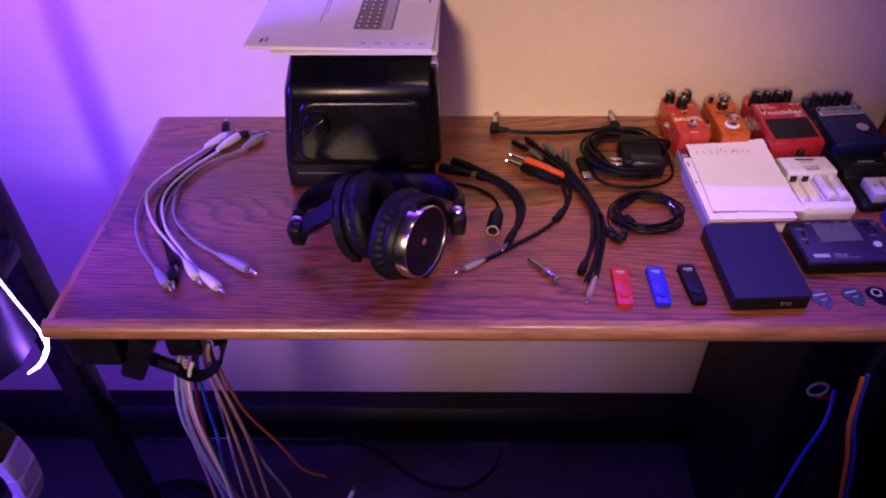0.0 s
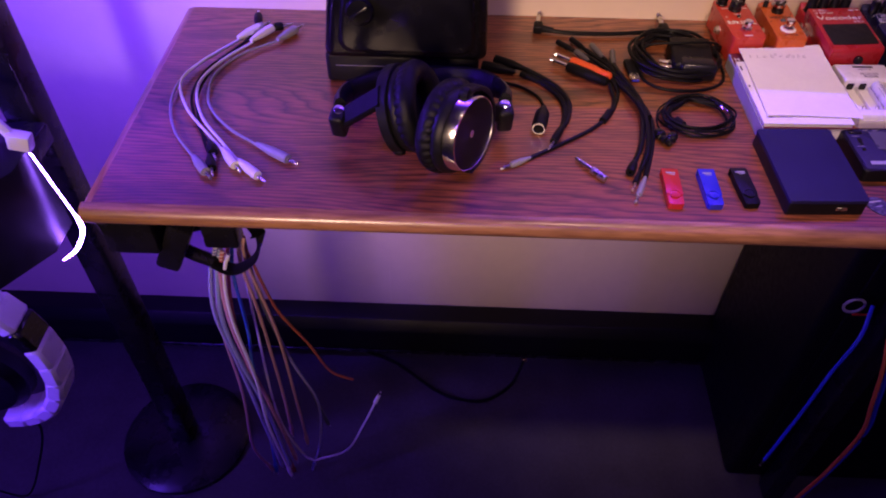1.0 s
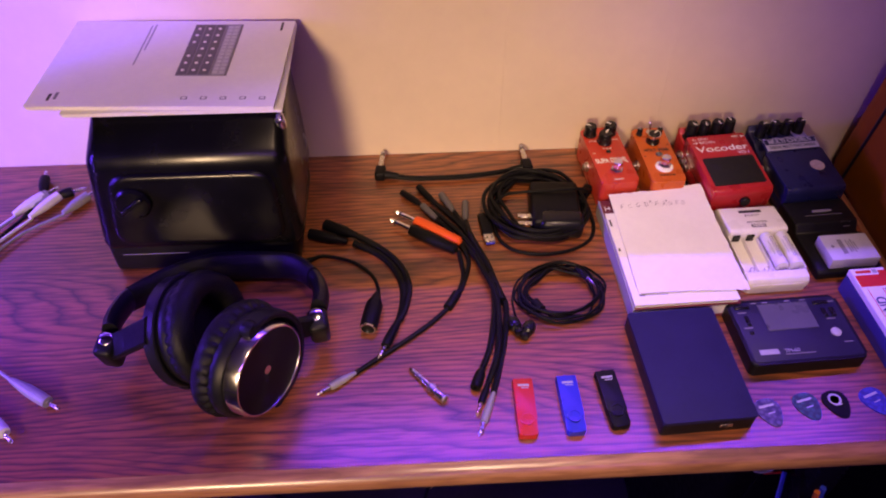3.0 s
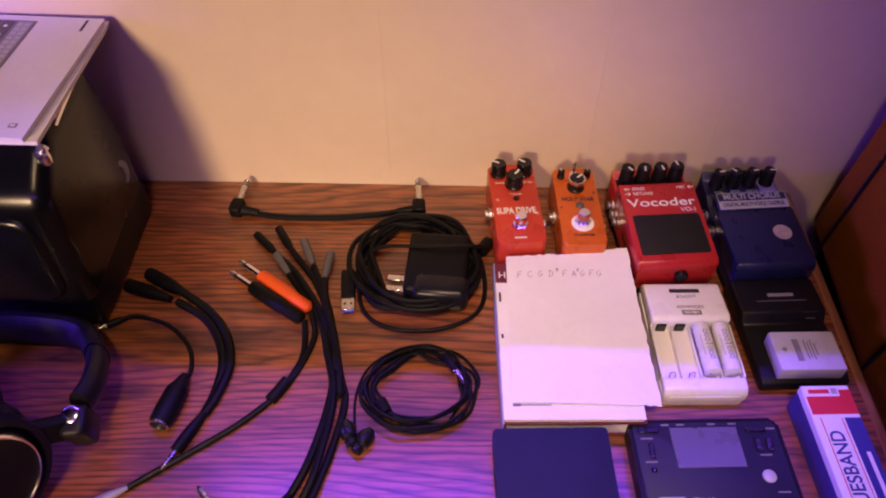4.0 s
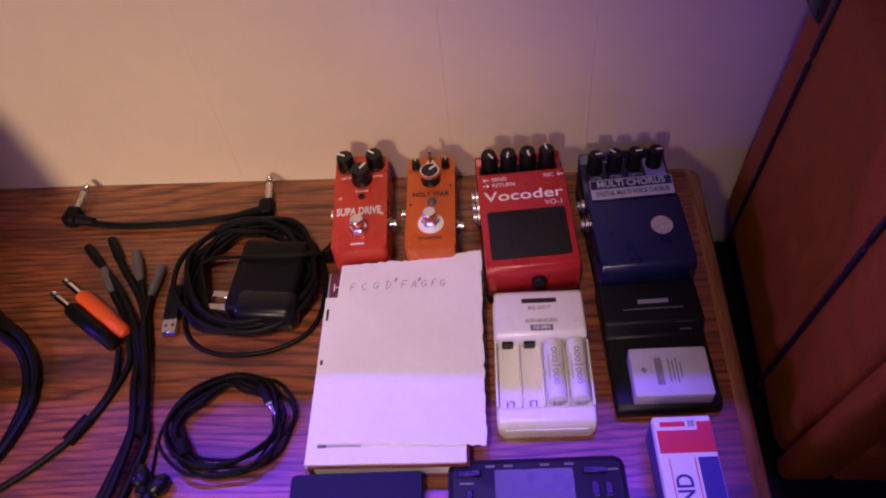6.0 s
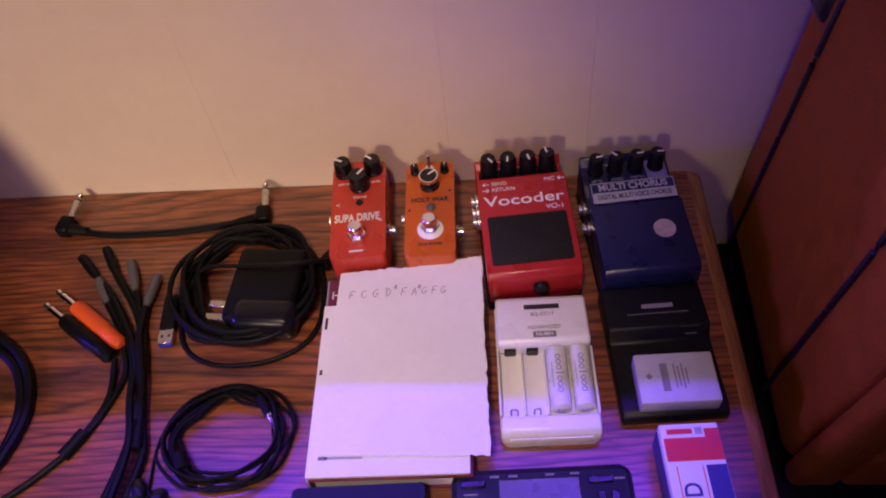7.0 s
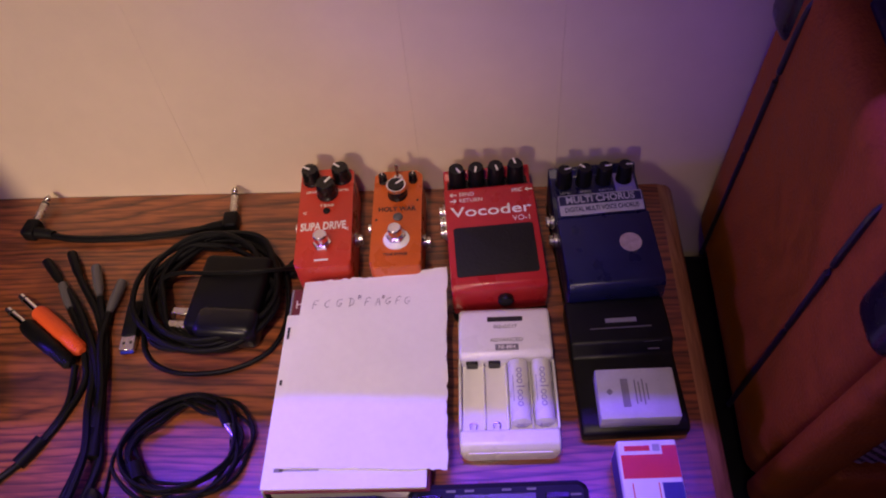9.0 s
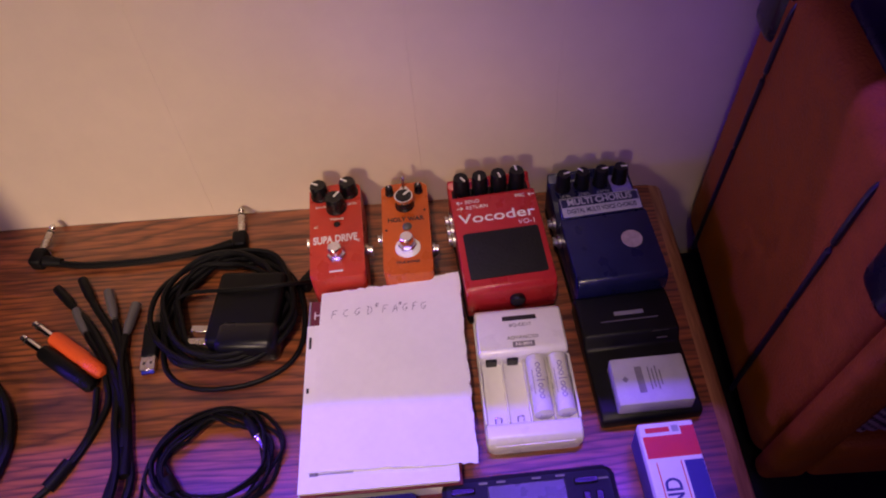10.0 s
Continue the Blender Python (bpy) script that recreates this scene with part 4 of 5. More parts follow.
usb_stick("red swivel usb stick lying on the desk", 0.2035, 0.5165, -1.0, REDPL, REDPL)
usb_stick("blue swivel usb stick lying on the desk", 0.2465, 0.5175, 1.0, BLUEPL, BLUEPL)
usb_stick("black swivel usb stick lying on the desk", 0.2865, 0.5215, 4.5, RUBBER, SATIN)

hb = thing("harmonica_box", "white, red and navy cardboard instrument box", "box", 0.5780, 0.591, TOP, 2.5)
part("tray", rbox(0.0370, 0.1170, 0.024, 0.0008, 1), CARDNAVY, hb)
part("lid", rbox(0.0372, 0.1172, 0.008, 0.0008, 1, at=(0, 0, 0.0242)), PAPER, hb)
part("red_panel", rbox(0.0355, 0.0210, 0.0003), CARDRED, hb, m=pose(0.0005, 0.0440, 0.0321), smooth=False)
part("brand_tab", rbox(0.0270, 0.0085, 0.0003), WHITEINK, hb, m=pose(-0.0045, 0.0530, 0.0324), smooth=False)
bar(0.0160, 0.0034, CARDRED, hb, pose(-0.0065, 0.0528, 0.0328), "logo_bar")
bar(0.0045, 0.0045, PALEGREY, hb, pose(0.0055, 0.0530, 0.0328), "logo_bar")
part("navy_panel", rbox(0.0125, 0.0850, 0.0003), CARDNAVY, hb, m=pose(0.0118, -0.0120, 0.0321), smooth=False)
lettering("BLUESBAND", 0.0150, CARDNAVY, hb, pose(-0.0050, -0.0150, 0.0325, 0, 0, 90), bold=0.0002, wide=0.85)
for x in (-0.0125, 0.0035):
    bar(0.0006, 0.0850, CARDRED, hb, pose(x, -0.0120, 0.0322), "red_rule")
bar(0.0030, 0.0450, WHITEINK, hb, pose(0.0125, -0.0200, 0.0325))


def pick(label, x, y, rz, paint):
    p = thing("guitar_pick", label, "guitar pick", x, y, TOP, rz, "guitar picks in a row")
    o = []
    for i in range(28):
        a = 2 * math.pi * i / 28
        r = 0.0135 * (1 - 0.13 * math.cos(3 * (a - math.pi / 2)) * 0.6)
        o.append((r * 0.90 * math.cos(a), r * 1.08 * math.sin(a) * (1.12 if math.sin(a) < 0 else 0.95)))
    part("blade", prism(o, 0.0, 0.0010, 0.0003, 1), paint, p)
    if paint is not RUBBER:
        bar(0.0150, 0.0022, SILVERGREY, p, pose(0, 0.0048, 0.0010), "logo_bar")
    bar(0.0070, 0.0010, SILVERGREY, p, pose(0.001, -0.0030, 0.0010))
    return p


def pearl(name, a, b):
    m = bpy.data.materials.new(name)
    m.use_nodes = True
    n, l = m.node_tree.nodes, m.node_tree.links
    v, r, t = n.new("ShaderNodeTexVoronoi"), n.new("ShaderNodeValToRGB"), n.new("ShaderNodeTexCoord")
    v.inputs["Scale"].default_value = 220
    l.new(t.outputs["Object"], v.inputs["Vector"])
    l.new(v.outputs["Distance"], r.inputs[0])
    r.color_ramp.elements[0].color, r.color_ramp.elements[1].color = (*a, 1), (*b, 1)
    r.color_ramp.elements[1].position = 0.7
    l.new(r.outputs[0], n["Principled BSDF"].inputs["Base Color"])
    n["Principled BSDF"].inputs["Roughness"].default_value = 0.38
    return m


pick("purple pearl guitar pick lying flat", 0.4310, 0.5060, 12, pearl("purple_pearl", (0.14, 0.13, 0.20), (0.02, 0.018, 0.06)))
pick("green pearl guitar pick lying flat", 0.4690, 0.5105, 14, pearl("green_pearl", (0.03, 0.12, 0.10), (0.008, 0.02, 0.03)))
pp = pick("black guitar pick with white round print", 0.4975, 0.5115, 10, RUBBER)
part("round_print", lathe([(0.0062, 0.0010), (0.0062, 0.0012), (0.0046, 0.0012), (0.0046, 0.0010)], 22), SILVERGREY, pp, m=pose(0, 0.003, 0))
pick("blue pearl guitar pick lying flat", 0.5345, 0.5130, 20, pearl("blue_pearl", (0.05, 0.07, 0.45), (0.02, 0.025, 0.22)))

# ---- headphones on the desk ----
hp = thing("headphones", "black over-ear headphones with chrome rings lying on the desk", "headphones", -0.09, 0.62, TOP)
INV = hp.matrix_world.inverted()


CAP = material("spun_black_cap", (0.004, 0.004, 0.004), 0.42, 0.0, spread=0.2, scale=30, rough_spread=0.03, spec=0.25)
spun = CAP.node_tree.nodes.new("ShaderNodeTangent")
spun.direction_type, spun.axis = "RADIAL", "Z"
CAP.node_tree.links.new(spun.outputs[0], CAP.node_tree.nodes["Principled BSDF"].inputs["Tangent"])
CAP.node_tree.nodes["Principled BSDF"].inputs["Anisotropic"].default_value = 0.7


SATINCHROME = material("satin_chrome", (0.88, 0.87, 0.90), 0.18, 1.0, spread=0.05, scale=60, rough_spread=0.05)


def cup(face, outward):
    """One ear cup; its axis runs out of the cap, whose rim lies at the origin."""
    m = INV @ (Matrix.Translation(face) @ Vector(outward).to_track_quat("Z", "Y").to_matrix().to_4x4())
    shell = part("ear_cup", lathe([(0.030, -0.027), (0.0490, -0.027), (0.0505, -0.024), (0.0500, -0.018), (0.0470, -0.0135), (0.0430, -0.0125), (0.030, -0.0125)], 56), SATIN, hp, m=m)
    part("chrome_ring", lathe([(0.0440, -0.0150), (0.0452, -0.0138), (0.0430, -0.0016), (0.0420, -0.0002), (0.0408, 0.0), (0.0402, -0.0030)], 64), SATINCHROME, shell, "polished chrome ring")
    part("cap", lathe([(0.0406, -0.008), (0.0406, -0.0014), (0.038, -0.0012), (0.012, -0.0026), (0, -0.0032)], 56), CAP, shell, "gloss black dished cap")
    bm, seg = bmesh.new(), 128
    prof = [(0.0445, -0.0225), (0.0500, -0.0240), (0.0535, -0.0270), (0.0560, -0.0320), (0.0568, -0.0360), (0.0552, -0.0415), (0.0508, -0.0455), (0.0450, -0.0470), (0.0385, -0.0460), (0.0325, -0.0420), (0.0290, -0.0350), (0.0280, -0.0260)]
    pleat = {1: 0.0016, 2: 0.0014, 3: 0.0007, 9: 0.0004}
    rings = []
    for k, (r, z) in enumerate(prof):
        rings.append([])
        for i in range(seg):
            t = 2 * math.pi * i / seg
            q = 0.96 * r + pleat.get(k, 0) * (abs(math.sin(16 * t)) * 2 - 1) + 0.0004 * math.sin(5 * t + k)
            rings[-1].append(bm.verts.new((q * math.cos(t), q * math.sin(t), z + 0.0005 * math.sin(3 * t + 1))))
    for a, b in zip(rings, rings[1:]):
        for i in range(seg):
            bm.faces.new((a[i], a[(i + 1) % seg], b[(i + 1) % seg], b[i]))
    bmesh.ops.recalc_face_normals(bm, faces=bm.faces[:])
    part("ear_pad", bm, LEATHER, shell, "soft pleated black leatherette pad")
    part("inner_mesh", lathe([(0.0295, -0.0275), (0.020, -0.0270), (0, -0.0268)], 32), RUBBER, shell)
    return shell


def ribbon(points, across, width, thick):
    """A flat strap along points; its width lies along the given vector."""
    run = spline(points, 0.005)
    b, w = bmesh.new(), Vector(across).normalized() * (width / 2)
    rings = []
    for i, c in enumerate(run):
        d = run[min(i + 1, len(run) - 1)] - run[max(i - 1, 0)]
        u = d.cross(w).normalized() * (thick / 2)
        rings.append([b.verts.new(c + w * p + u * q) for p, q in ((-1, -0.6), (-0.85, -1), (0.85, -1), (1, -0.6), (1, 0.6), (0.85, 1), (-0.85, 1), (-1, 0.6))])
    for p, q in zip(rings, rings[1:]):
        for k in range(8):
            b.faces.new((p[k], p[(k + 1) % 8], q[(k + 1) % 8], q[k]))
    b.faces.new(rings[0][::-1])
    b.faces.new(rings[-1])
    bmesh.ops.recalc_face_normals(b, faces=b.faces[:])
    return b


NR, NL = Vector((0.853, -0.513, 0.098)).normalized(), Vector((-0.928, 0.203, -0.312)).normalized()
CR, CL = Vector((-0.0238, 0.5327, 0.8014)), Vector((-0.1193, 0.5934, 0.7857))
cup(CR, NR)
cup(CL, NL)
HL, HR = Vector((-0.181, 0.585, 0.795)), Vector((0.011, 0.6015, 0.7975))


def yoke(c, n, h, side):
    """Forked arm round the cup that swivels on the band's end."""
    base = c - 0.010 * n
    d = (h - base) - (h - base).dot(n) * n
    d.normalize()
    e = n.cross(d)
    arc = [INV @ (base + 0.0505 * (d * math.cos(a) + e * math.sin(a))) for a in [radians(q) for q in range(-88, 89, 22)]]
    part("yoke", ribbon(arc, n, 0.013, 0.0055), SATIN, hp)
    for q in (-88, 88):
        p = base + 0.0475 * (d * math.cos(radians(q)) + e * math.sin(radians(q)))
        part("pivot_boss", lathe([(0.0075, -0.005), (0.0080, 0), (0.0070, 0.005), (0, 0.0055)], 20), SATIN, hp, m=INV @ Matrix.Translation(p) @ n.to_track_quat("Z", "Y").to_matrix().to_4x4())
    a = base + 0.0500 * d
    low = h - Vector((0, 0.004, 0.016))
    part("yoke_arm", ribbon([INV @ a, INV @ a.lerp(low, 0.5), INV @ low], e, 0.024, 0.010), RUBBER, hp)
    part("hinge_block", rbox(0.019, 0.024, 0.034, 0.005, 3), SATIN, hp, m=INV @ Matrix.Translation(h - Vector((0, 0.0, 0.0345))) @ pose(0, 0, 0, 14, 0, 10 * side))
    part("hinge_screw", lathe([(0.0062, 0), (0.0062, 0.0012), (0.0052, 0.0018), (0, 0.0019)], 20), CHROME, hp, "bright round hinge screw", m=INV @ Matrix.Translation(h + Vector((0, -0.0045, -0.0010))) @ pose(0, 0, 0, 20, 0, 0))


yoke(CR, NR, HR, 1)
yoke(CL, NL, HL, -1)
band = [(-0.181, 0.592, 0.788), (-0.184, 0.612, 0.784), (-0.179, 0.643, 0.776), (-0.162, 0.664, 0.769), (-0.138, 0.6830, 0.764), (-0.107, 0.6945, 0.7620), (-0.065, 0.6960, 0.7620), (-0.021, 0.686, 0.768), (0.004, 0.657, 0.779), (0.013, 0.628, 0.787), (0.012, 0.608, 0.791)]
part("headband", tube([INV @ Vector(p) for p in band[2:-2]], lambda t: 0.0085 + 0.0025 * math.sin(math.pi * min(1, max(0, t))), 14, 0.006, flat=1.75), LEATHER, hp, "padded black headband")
for run in (band[:4], band[-4:]):
    part("slider_sleeve", tube([INV @ Vector(p) for p in run], 0.0078, 12, 0.006, flat=1.7), SATIN, hp)


# ---- cables on the desk ----
def plug(parent, x0, y0, x1, y1, z, body, barrel, r=0.0042, tip=0.014, tip_r=0.00175, metal=None, z1=None, rings=2):
    """A jack plug: a sleeve from the first place towards the second, its metal pin beyond."""
    m = along(x0, y0, x1, y1, z, z1)
    length = math.hypot(x1 - x0, y1 - y0)
    b = length - tip
    s = part("plug_sleeve", lathe([(r * 0.45, -0.002), (r * 0.62, b * 0.1), (r * 0.95, b * 0.45), (r, b * 0.8), (r * 0.92, b), (0, b)], 16), body, parent, m=m)
    pin = part("plug_pin", lathe([(tip_r, b), (tip_r, b + tip * 0.74), (tip_r * 0.62, b + tip * 0.78), (tip_r * 0.98, b + tip * 0.86), (tip_r * 0.3, b + tip), (0, b + tip)], 14), metal or NICKEL, parent, m=m)
    for k in range(rings):
        part("pin_ring", lathe([(tip_r * 1.03, b + tip * (0.35 + 0.2 * k)), (tip_r * 1.03, b + tip * (0.39 + 0.2 * k))], 12), INK, pin)
    return s


Z = TOP + 0.0022


def cord(parent, pts, r, mat, z=Z, seg=8, name="cord"):
    q = [(p[0], p[1], p[2] if len(p) > 2 else z) for p in pts]
    return part(name, tube(q, r, seg, 0.005), mat, parent)


def patch_cable(label, pts, mat, r, lift, low, high, plug_mat):
    c = thing("patch_cable", label, "cable", 0, 0, 0, 0, "patch cables on the desk")
    n = len(pts)
    q = [(x, y, Z + 0.002 + lift * math.sin(math.pi * i / (n - 1))) for i, (x, y) in enumerate(pts)]
    cord(c, q, r, mat)
    plug(c, *pts[-1], *low, Z + 0.0040, plug_mat, 0, 0.0062, 0.0155, 0.0018)
    plug(c, *pts[0], *high, Z + 0.0040 + lift * 0.3, plug_mat, 0, 0.0062, 0.0155, 0.0018)
    return c


patch_cable("short black patch cable with straight mini plugs", [(-0.338, 0.840), (-0.352, 0.792), (-0.384, 0.728), (-0.388, 0.666), (-0.362, 0.603), (-0.340, 0.572)], RUBBER, 0.0018, 0.001, (-0.325, 0.540), (-0.347, 0.884), RUBBER)
patch_cable("black patch cable curving over the desk", [(-0.320, 0.835), (-0.355, 0.786), (-0.378, 0.720), (-0.378, 0.655), (-0.352, 0.585), (-0.334, 0.548)], RUBBER, 0.0018, 0.002, (-0.321, 0.511), (-0.288, 0.848), RUBBER)
patch_cable("grey patch cable with pale grey mini plugs", [(-0.352, 0.812), (-0.382, 0.764), (-0.409, 0.712), (-0.410, 0.652), (-0.388, 0.592), (-0.352, 0.545)], GREYCABLE, 0.0018, 0.003, (-0.322, 0.507), (-0.322, 0.851), GREYCABLE)
patch_cable("white patch cable with pale mini plugs", [(-0.358, 0.806), (-0.394, 0.744), (-0.408, 0.692), (-0.384, 0.634), (-0.344, 0.585), (-0.321, 0.560)], WHITECABLE, 0.0019, 0.006, (-0.291, 0.520), (-0.325, 0.847), WHITECABLE)
patch_cable("longer white patch cable with pale mini plugs", [(-0.338, 0.800), (-0.370, 0.742), (-0.383, 0.684), (-0.363, 0.622), (-0.325, 0.572), (-0.298, 0.541)], WHITECABLE, 0.0019, 0.006, (-0.259, 0.505), (-0.308, 0.847), WHITECABLE)
patch_cable("dark grey patch cable lying apart in an arc", [(-0.302, 0.806), (-0.345, 0.768), (-0.370, 0.714), (-0.362, 0.653), (-0.328, 0.606), (-0.282, 0.572)], GREYCABLE, 0.0018, 0.002, (-0.228, 0.538), (-0.273, 0.846), GREYCABLE)

# right-angled instrument lead by the wall
ra = thing("instrument_lead", "short black instrument lead with right-angle jack plugs", "cable")
cord(ra, [(0.082, 0.851), (0.118, 0.846), (0.170, 0.847), (0.215, 0.853), (0.240, 0.860)], 0.0032, RUBBER, Z + 0.003)
for x, y, tx, ty, s in ((0.067, 0.857, 0.071, 0.897, 1), (0.249, 0.861, 0.246, 0.896, -1)):
    part("plug_body", rbox(0.013, 0.018, 0.013, 0.003, 3), RUBBER, ra, m=pose(x, y, TOP, 0, 0, -6 * s))
    part("strain_relief", tube([(x + 0.004 * s, y - 0.003, TOP + 0.0065), (x + 0.022 * s, y - 0.006, TOP + 0.006)], lambda t: 0.0056 - 0.0018 * t, 10, 0.004), RUBBER, ra)
    m = along(x, y + 0.009, tx, ty, TOP + 0.0070, TOP + 0.0105)
    pin = part("jack_pin", lathe([(0.0032, 0), (0.0032, 0.0215), (0.0020, 0.0225), (0.0031, 0.0250), (0.0014, 0.0285), (0, 0.0287)], 16), NICKEL, ra, m=m)
    part("pin_ring", lathe([(0.0033, 0.0190), (0.0033, 0.0205)], 14), INK, pin)

# twin-plug adapter lead with one black and one orange plug
ad = thing("adapter_lead", "black adapter lead with black and orange jack plugs", "cable")
for body, x0, y0, x1, y1, zz in ((RUBBER, 0.153, 0.720, 0.0755, 0.7745, 0.0078), (ORANGEPL, 0.158, 0.731, 0.0870, 0.7835, 0.0084)):
    m = along(x0, y0, x1, y1, TOP + zz)
    part("plug_grip", lathe([(0.0030, 0), (0.0052, 0.002), (0.0060, 0.020), (0.0070, 0.026), (0.0070, 0.058), (0.0060, 0.062), (0, 0.062)], 18), body, ad, m=m)
    pin = part("jack_pin", lathe([(0.0031, 0.062), (0.0031, 0.0845), (0.0020, 0.0855), (0.0030, 0.0880), (0.0012, 0.0915), (0, 0.0916)], 16), CHROME, ad, m=m)
    part("pin_ring", lathe([(0.0032, 0.0815), (0.0032, 0.0832)], 14), INK, pin)
    for k in range(7):
        part("grip_rib", lathe([(0.0056, 0.003 + k * 0.0026), (0.0063, 0.0036 + k * 0.0026), (0.0056, 0.0042 + k * 0.0026)], 16), body, ad, m=m)
cord(ad, [(0.155, 0.720, TOP + 0.006), (0.158, 0.690), (0.152, 0.667), (0.144, 0.652)], 0.0026, RUBBER)
cord(ad, [(0.159, 0.730, TOP + 0.006), (0.165, 0.706), (0.156, 0.672), (0.146, 0.653)], 0.0026, RUBBER)
part("splitter", tube([(0.149, 0.661, Z + 0.001), (0.143, 0.650, Z + 0.001), (0.138, 0.642, Z + 0.001)], 0.0052, 10, 0.004), RUBBER, ad)
cord(ad, [(0.138, 0.642), (0.116, 0.620), (0.078, 0.591), (0.041, 0.564)], 0.0027, RUBBER)
plug(ad, 0.043, 0.565, 0.0085, 0.543, Z + 0.0016, GREYCABLE, 0, 0.0040, 0.015)

# bundle of mini-jack splitter leads
for k, (label, a, b, run, end, sleeve) in enumerate((
        ("black splitter lead with mini socket and gold plug", (0.113, 0.830), (0.130, 0.803), [(0.160, 0.762), (0.179, 0.714), (0.193, 0.664), (0.199, 0.640), (0.193, 0.598), (0.183, 0.560), (0.176, 0.537)], (0.1585, 0.492), GREYCABLE),
        ("black splitter lead with grey mini socket", (0.140, 0.815), (0.154, 0.783), [(0.174, 0.735), (0.186, 0.685), (0.187, 0.640), (0.178, 0.590), (0.166, 0.560)], None, RUBBER),
        ("black splitter lead with grey sleeve and gold plug", (0.117, 0.797), (0.132, 0.773), [(0.166, 0.726), (0.181, 0.680), (0.190, 0.640), (0.184, 0.580), (0.172, 0.548)], (0.1575, 0.512), RUBBER))):
    c = thing("splitter_lead", label, "cable", group="mini jack splitter leads")
    zz = Z + 0.003 + 0.0030 * k
    m = along(*a, *b, TOP + 0.0058)
    part("socket", lathe([(0.0018, 0.003), (0.0018, 0), (0.0038, 0), (0.0041, 0.001), (0.0041, 0.022), (0.0036, 0.026), (0.0024, 0.032), (0, 0.032)], 16), (RUBBER, DARKGREY, DARKGREY)[k], c, m=m)
    cord(c, [(*b, TOP + 0.0058), *[(x, y, zz if 0 < i < len(run) - 1 else Z + 0.002) for i, (x, y) in enumerate(run)]], 0.0031, RUBBER)
    if end:
        plug(c, *run[-1], *end, Z + 0.0018, sleeve, 0, 0.0036, 0.015, metal=BRASS if k else NICKEL)
    else:
        m = along(*run[-1], 0.1600, 0.5450, TOP + 0.0058)
        part("end_socket", lathe([(0.0025, -0.003), (0.0052, 0.004), (0.0056, 0.016), (0.0050, 0.020), (0.0022, 0.020), (0.0020, 0.014), (0, 0.014)], 18), RUBBER, c, m=m)
for k, (label, a, b, run) in enumerate((
        ("black splitter tail with a black mini socket", (0.093, 0.822), (0.116, 0.798), [(0.140, 0.772), (0.172, 0.722), (0.188, 0.676)]),
        ("grey splitter tail with a grey mini socket", (0.168, 0.800), (0.166, 0.768), [(0.171, 0.738), (0.184, 0.700), (0.194, 0.655)]))):
    c = thing("splitter_lead", label, "cable", group="mini jack splitter leads")
    m = along(*a, *b, TOP + 0.0052)
    part("socket", lathe([(0.0018, 0.003), (0.0018, 0), (0.0038, 0), (0.0041, 0.001), (0.0041, 0.022), (0.0036, 0.026), (0.0024, 0.032), (0, 0.032)], 16), (RUBBER, DARKGREY)[k], c, m=m)
    cord(c, [(*b, TOP + 0.0052), *[(x, y, Z + 0.005 + 0.002 * k) for x, y in run]], 0.0031, RUBBER)
    part("splitter", tube([(run[-1][0] - 0.002, run[-1][1] + 0.006, Z + 0.006), (run[-1][0] + 0.001, run[-1][1] - 0.010, Z + 0.006)], 0.0046, 10, 0.004), RUBBER, c)

# thick Y lead and round DIN lead beside the headphones
yl = thing("y_lead", "thick black Y lead with two moulded sockets", "cable")
for x0, y0, x1, y1, zz in ((0.004, 0.768, 0.044, 0.746, 0.0085), (-0.013, 0.756, 0.040, 0.738, 0.0065)):
    m = along(x0, y0, x1, y1, TOP + zz)
    part("socket", lathe([(0.0030, 0.002), (0.0030, 0), (0.0060, 0), (0.0064, 0.002), (0.0064, 0.026), (0.0048, 0.034), (0.0030, 0.046), (0, 0.046)], 18), RUBBER, yl, m=m)
cord(yl, [(0.043, 0.746, TOP + 0.0085), (0.068, 0.730), (0.088, 0.706), (0.098, 0.675), (0.094, 0.645), (0.088, 0.628)], 0.0039, RUBBER, Z + 0.0020)
cord(yl, [(0.038, 0.738, TOP + 0.0065), (0.066, 0.722), (0.084, 0.698), (0.092, 0.672), (0.091, 0.645), (0.087, 0.628)], 0.0039, RUBBER, Z + 0.0010)
plug(yl, 0.0885, 0.630, 0.0665, 0.580, Z + 0.0028, RUBBER, 0, 0.0050, 0.017)
dn = thing("din_lead", "black lead ending in a round DIN socket", "cable")
cord(dn, [(-0.010, 0.718), (0.004, 0.724), (0.036, 0.714), (0.059, 0.692), (0.066, 0.669), (0.064, 0.655, TOP + 0.007)], 0.0020, RUBBER)
plug(dn, -0.004, 0.721, -0.026, 0.709, Z + 0.0012, RUBBER, 0, 0.0034, 0.008)
m = along(0.0645, 0.657, 0.0555, 0.612, TOP + 0.0092)
part("socket_body", lathe([(0.0030, -0.004), (0.0062, 0.006), (0.0090, 0.012), (0.0092, 0.034), (0.0086, 0.042), (0, 0.042)], 22), RUBBER, dn, m=m)
part("socket_ring", lathe([(0.0080, 0.0415), (0.0082, 0.0440), (0.0066, 0.0440), (0.0064, 0.0405), (0, 0.0405)], 22), CHROME, dn, "bright metal socket ring", m=m)

# single jack adapter
ja = thing("jack_adapter", "chrome jack adapter lying on the desk", "adapter", 0.0985, 0.5665, TOP + 0.0044)
m = along(0, 0, 0.0330, -0.0385, 0)
part("pin", lathe([(0, -0.002), (0.0012, -0.0015), (0.0029, 0.002), (0.0019, 0.005), (0.0030, 0.006), (0.0030, 0.026), (0, 0.026)], 16), CHROME, ja, m=m)
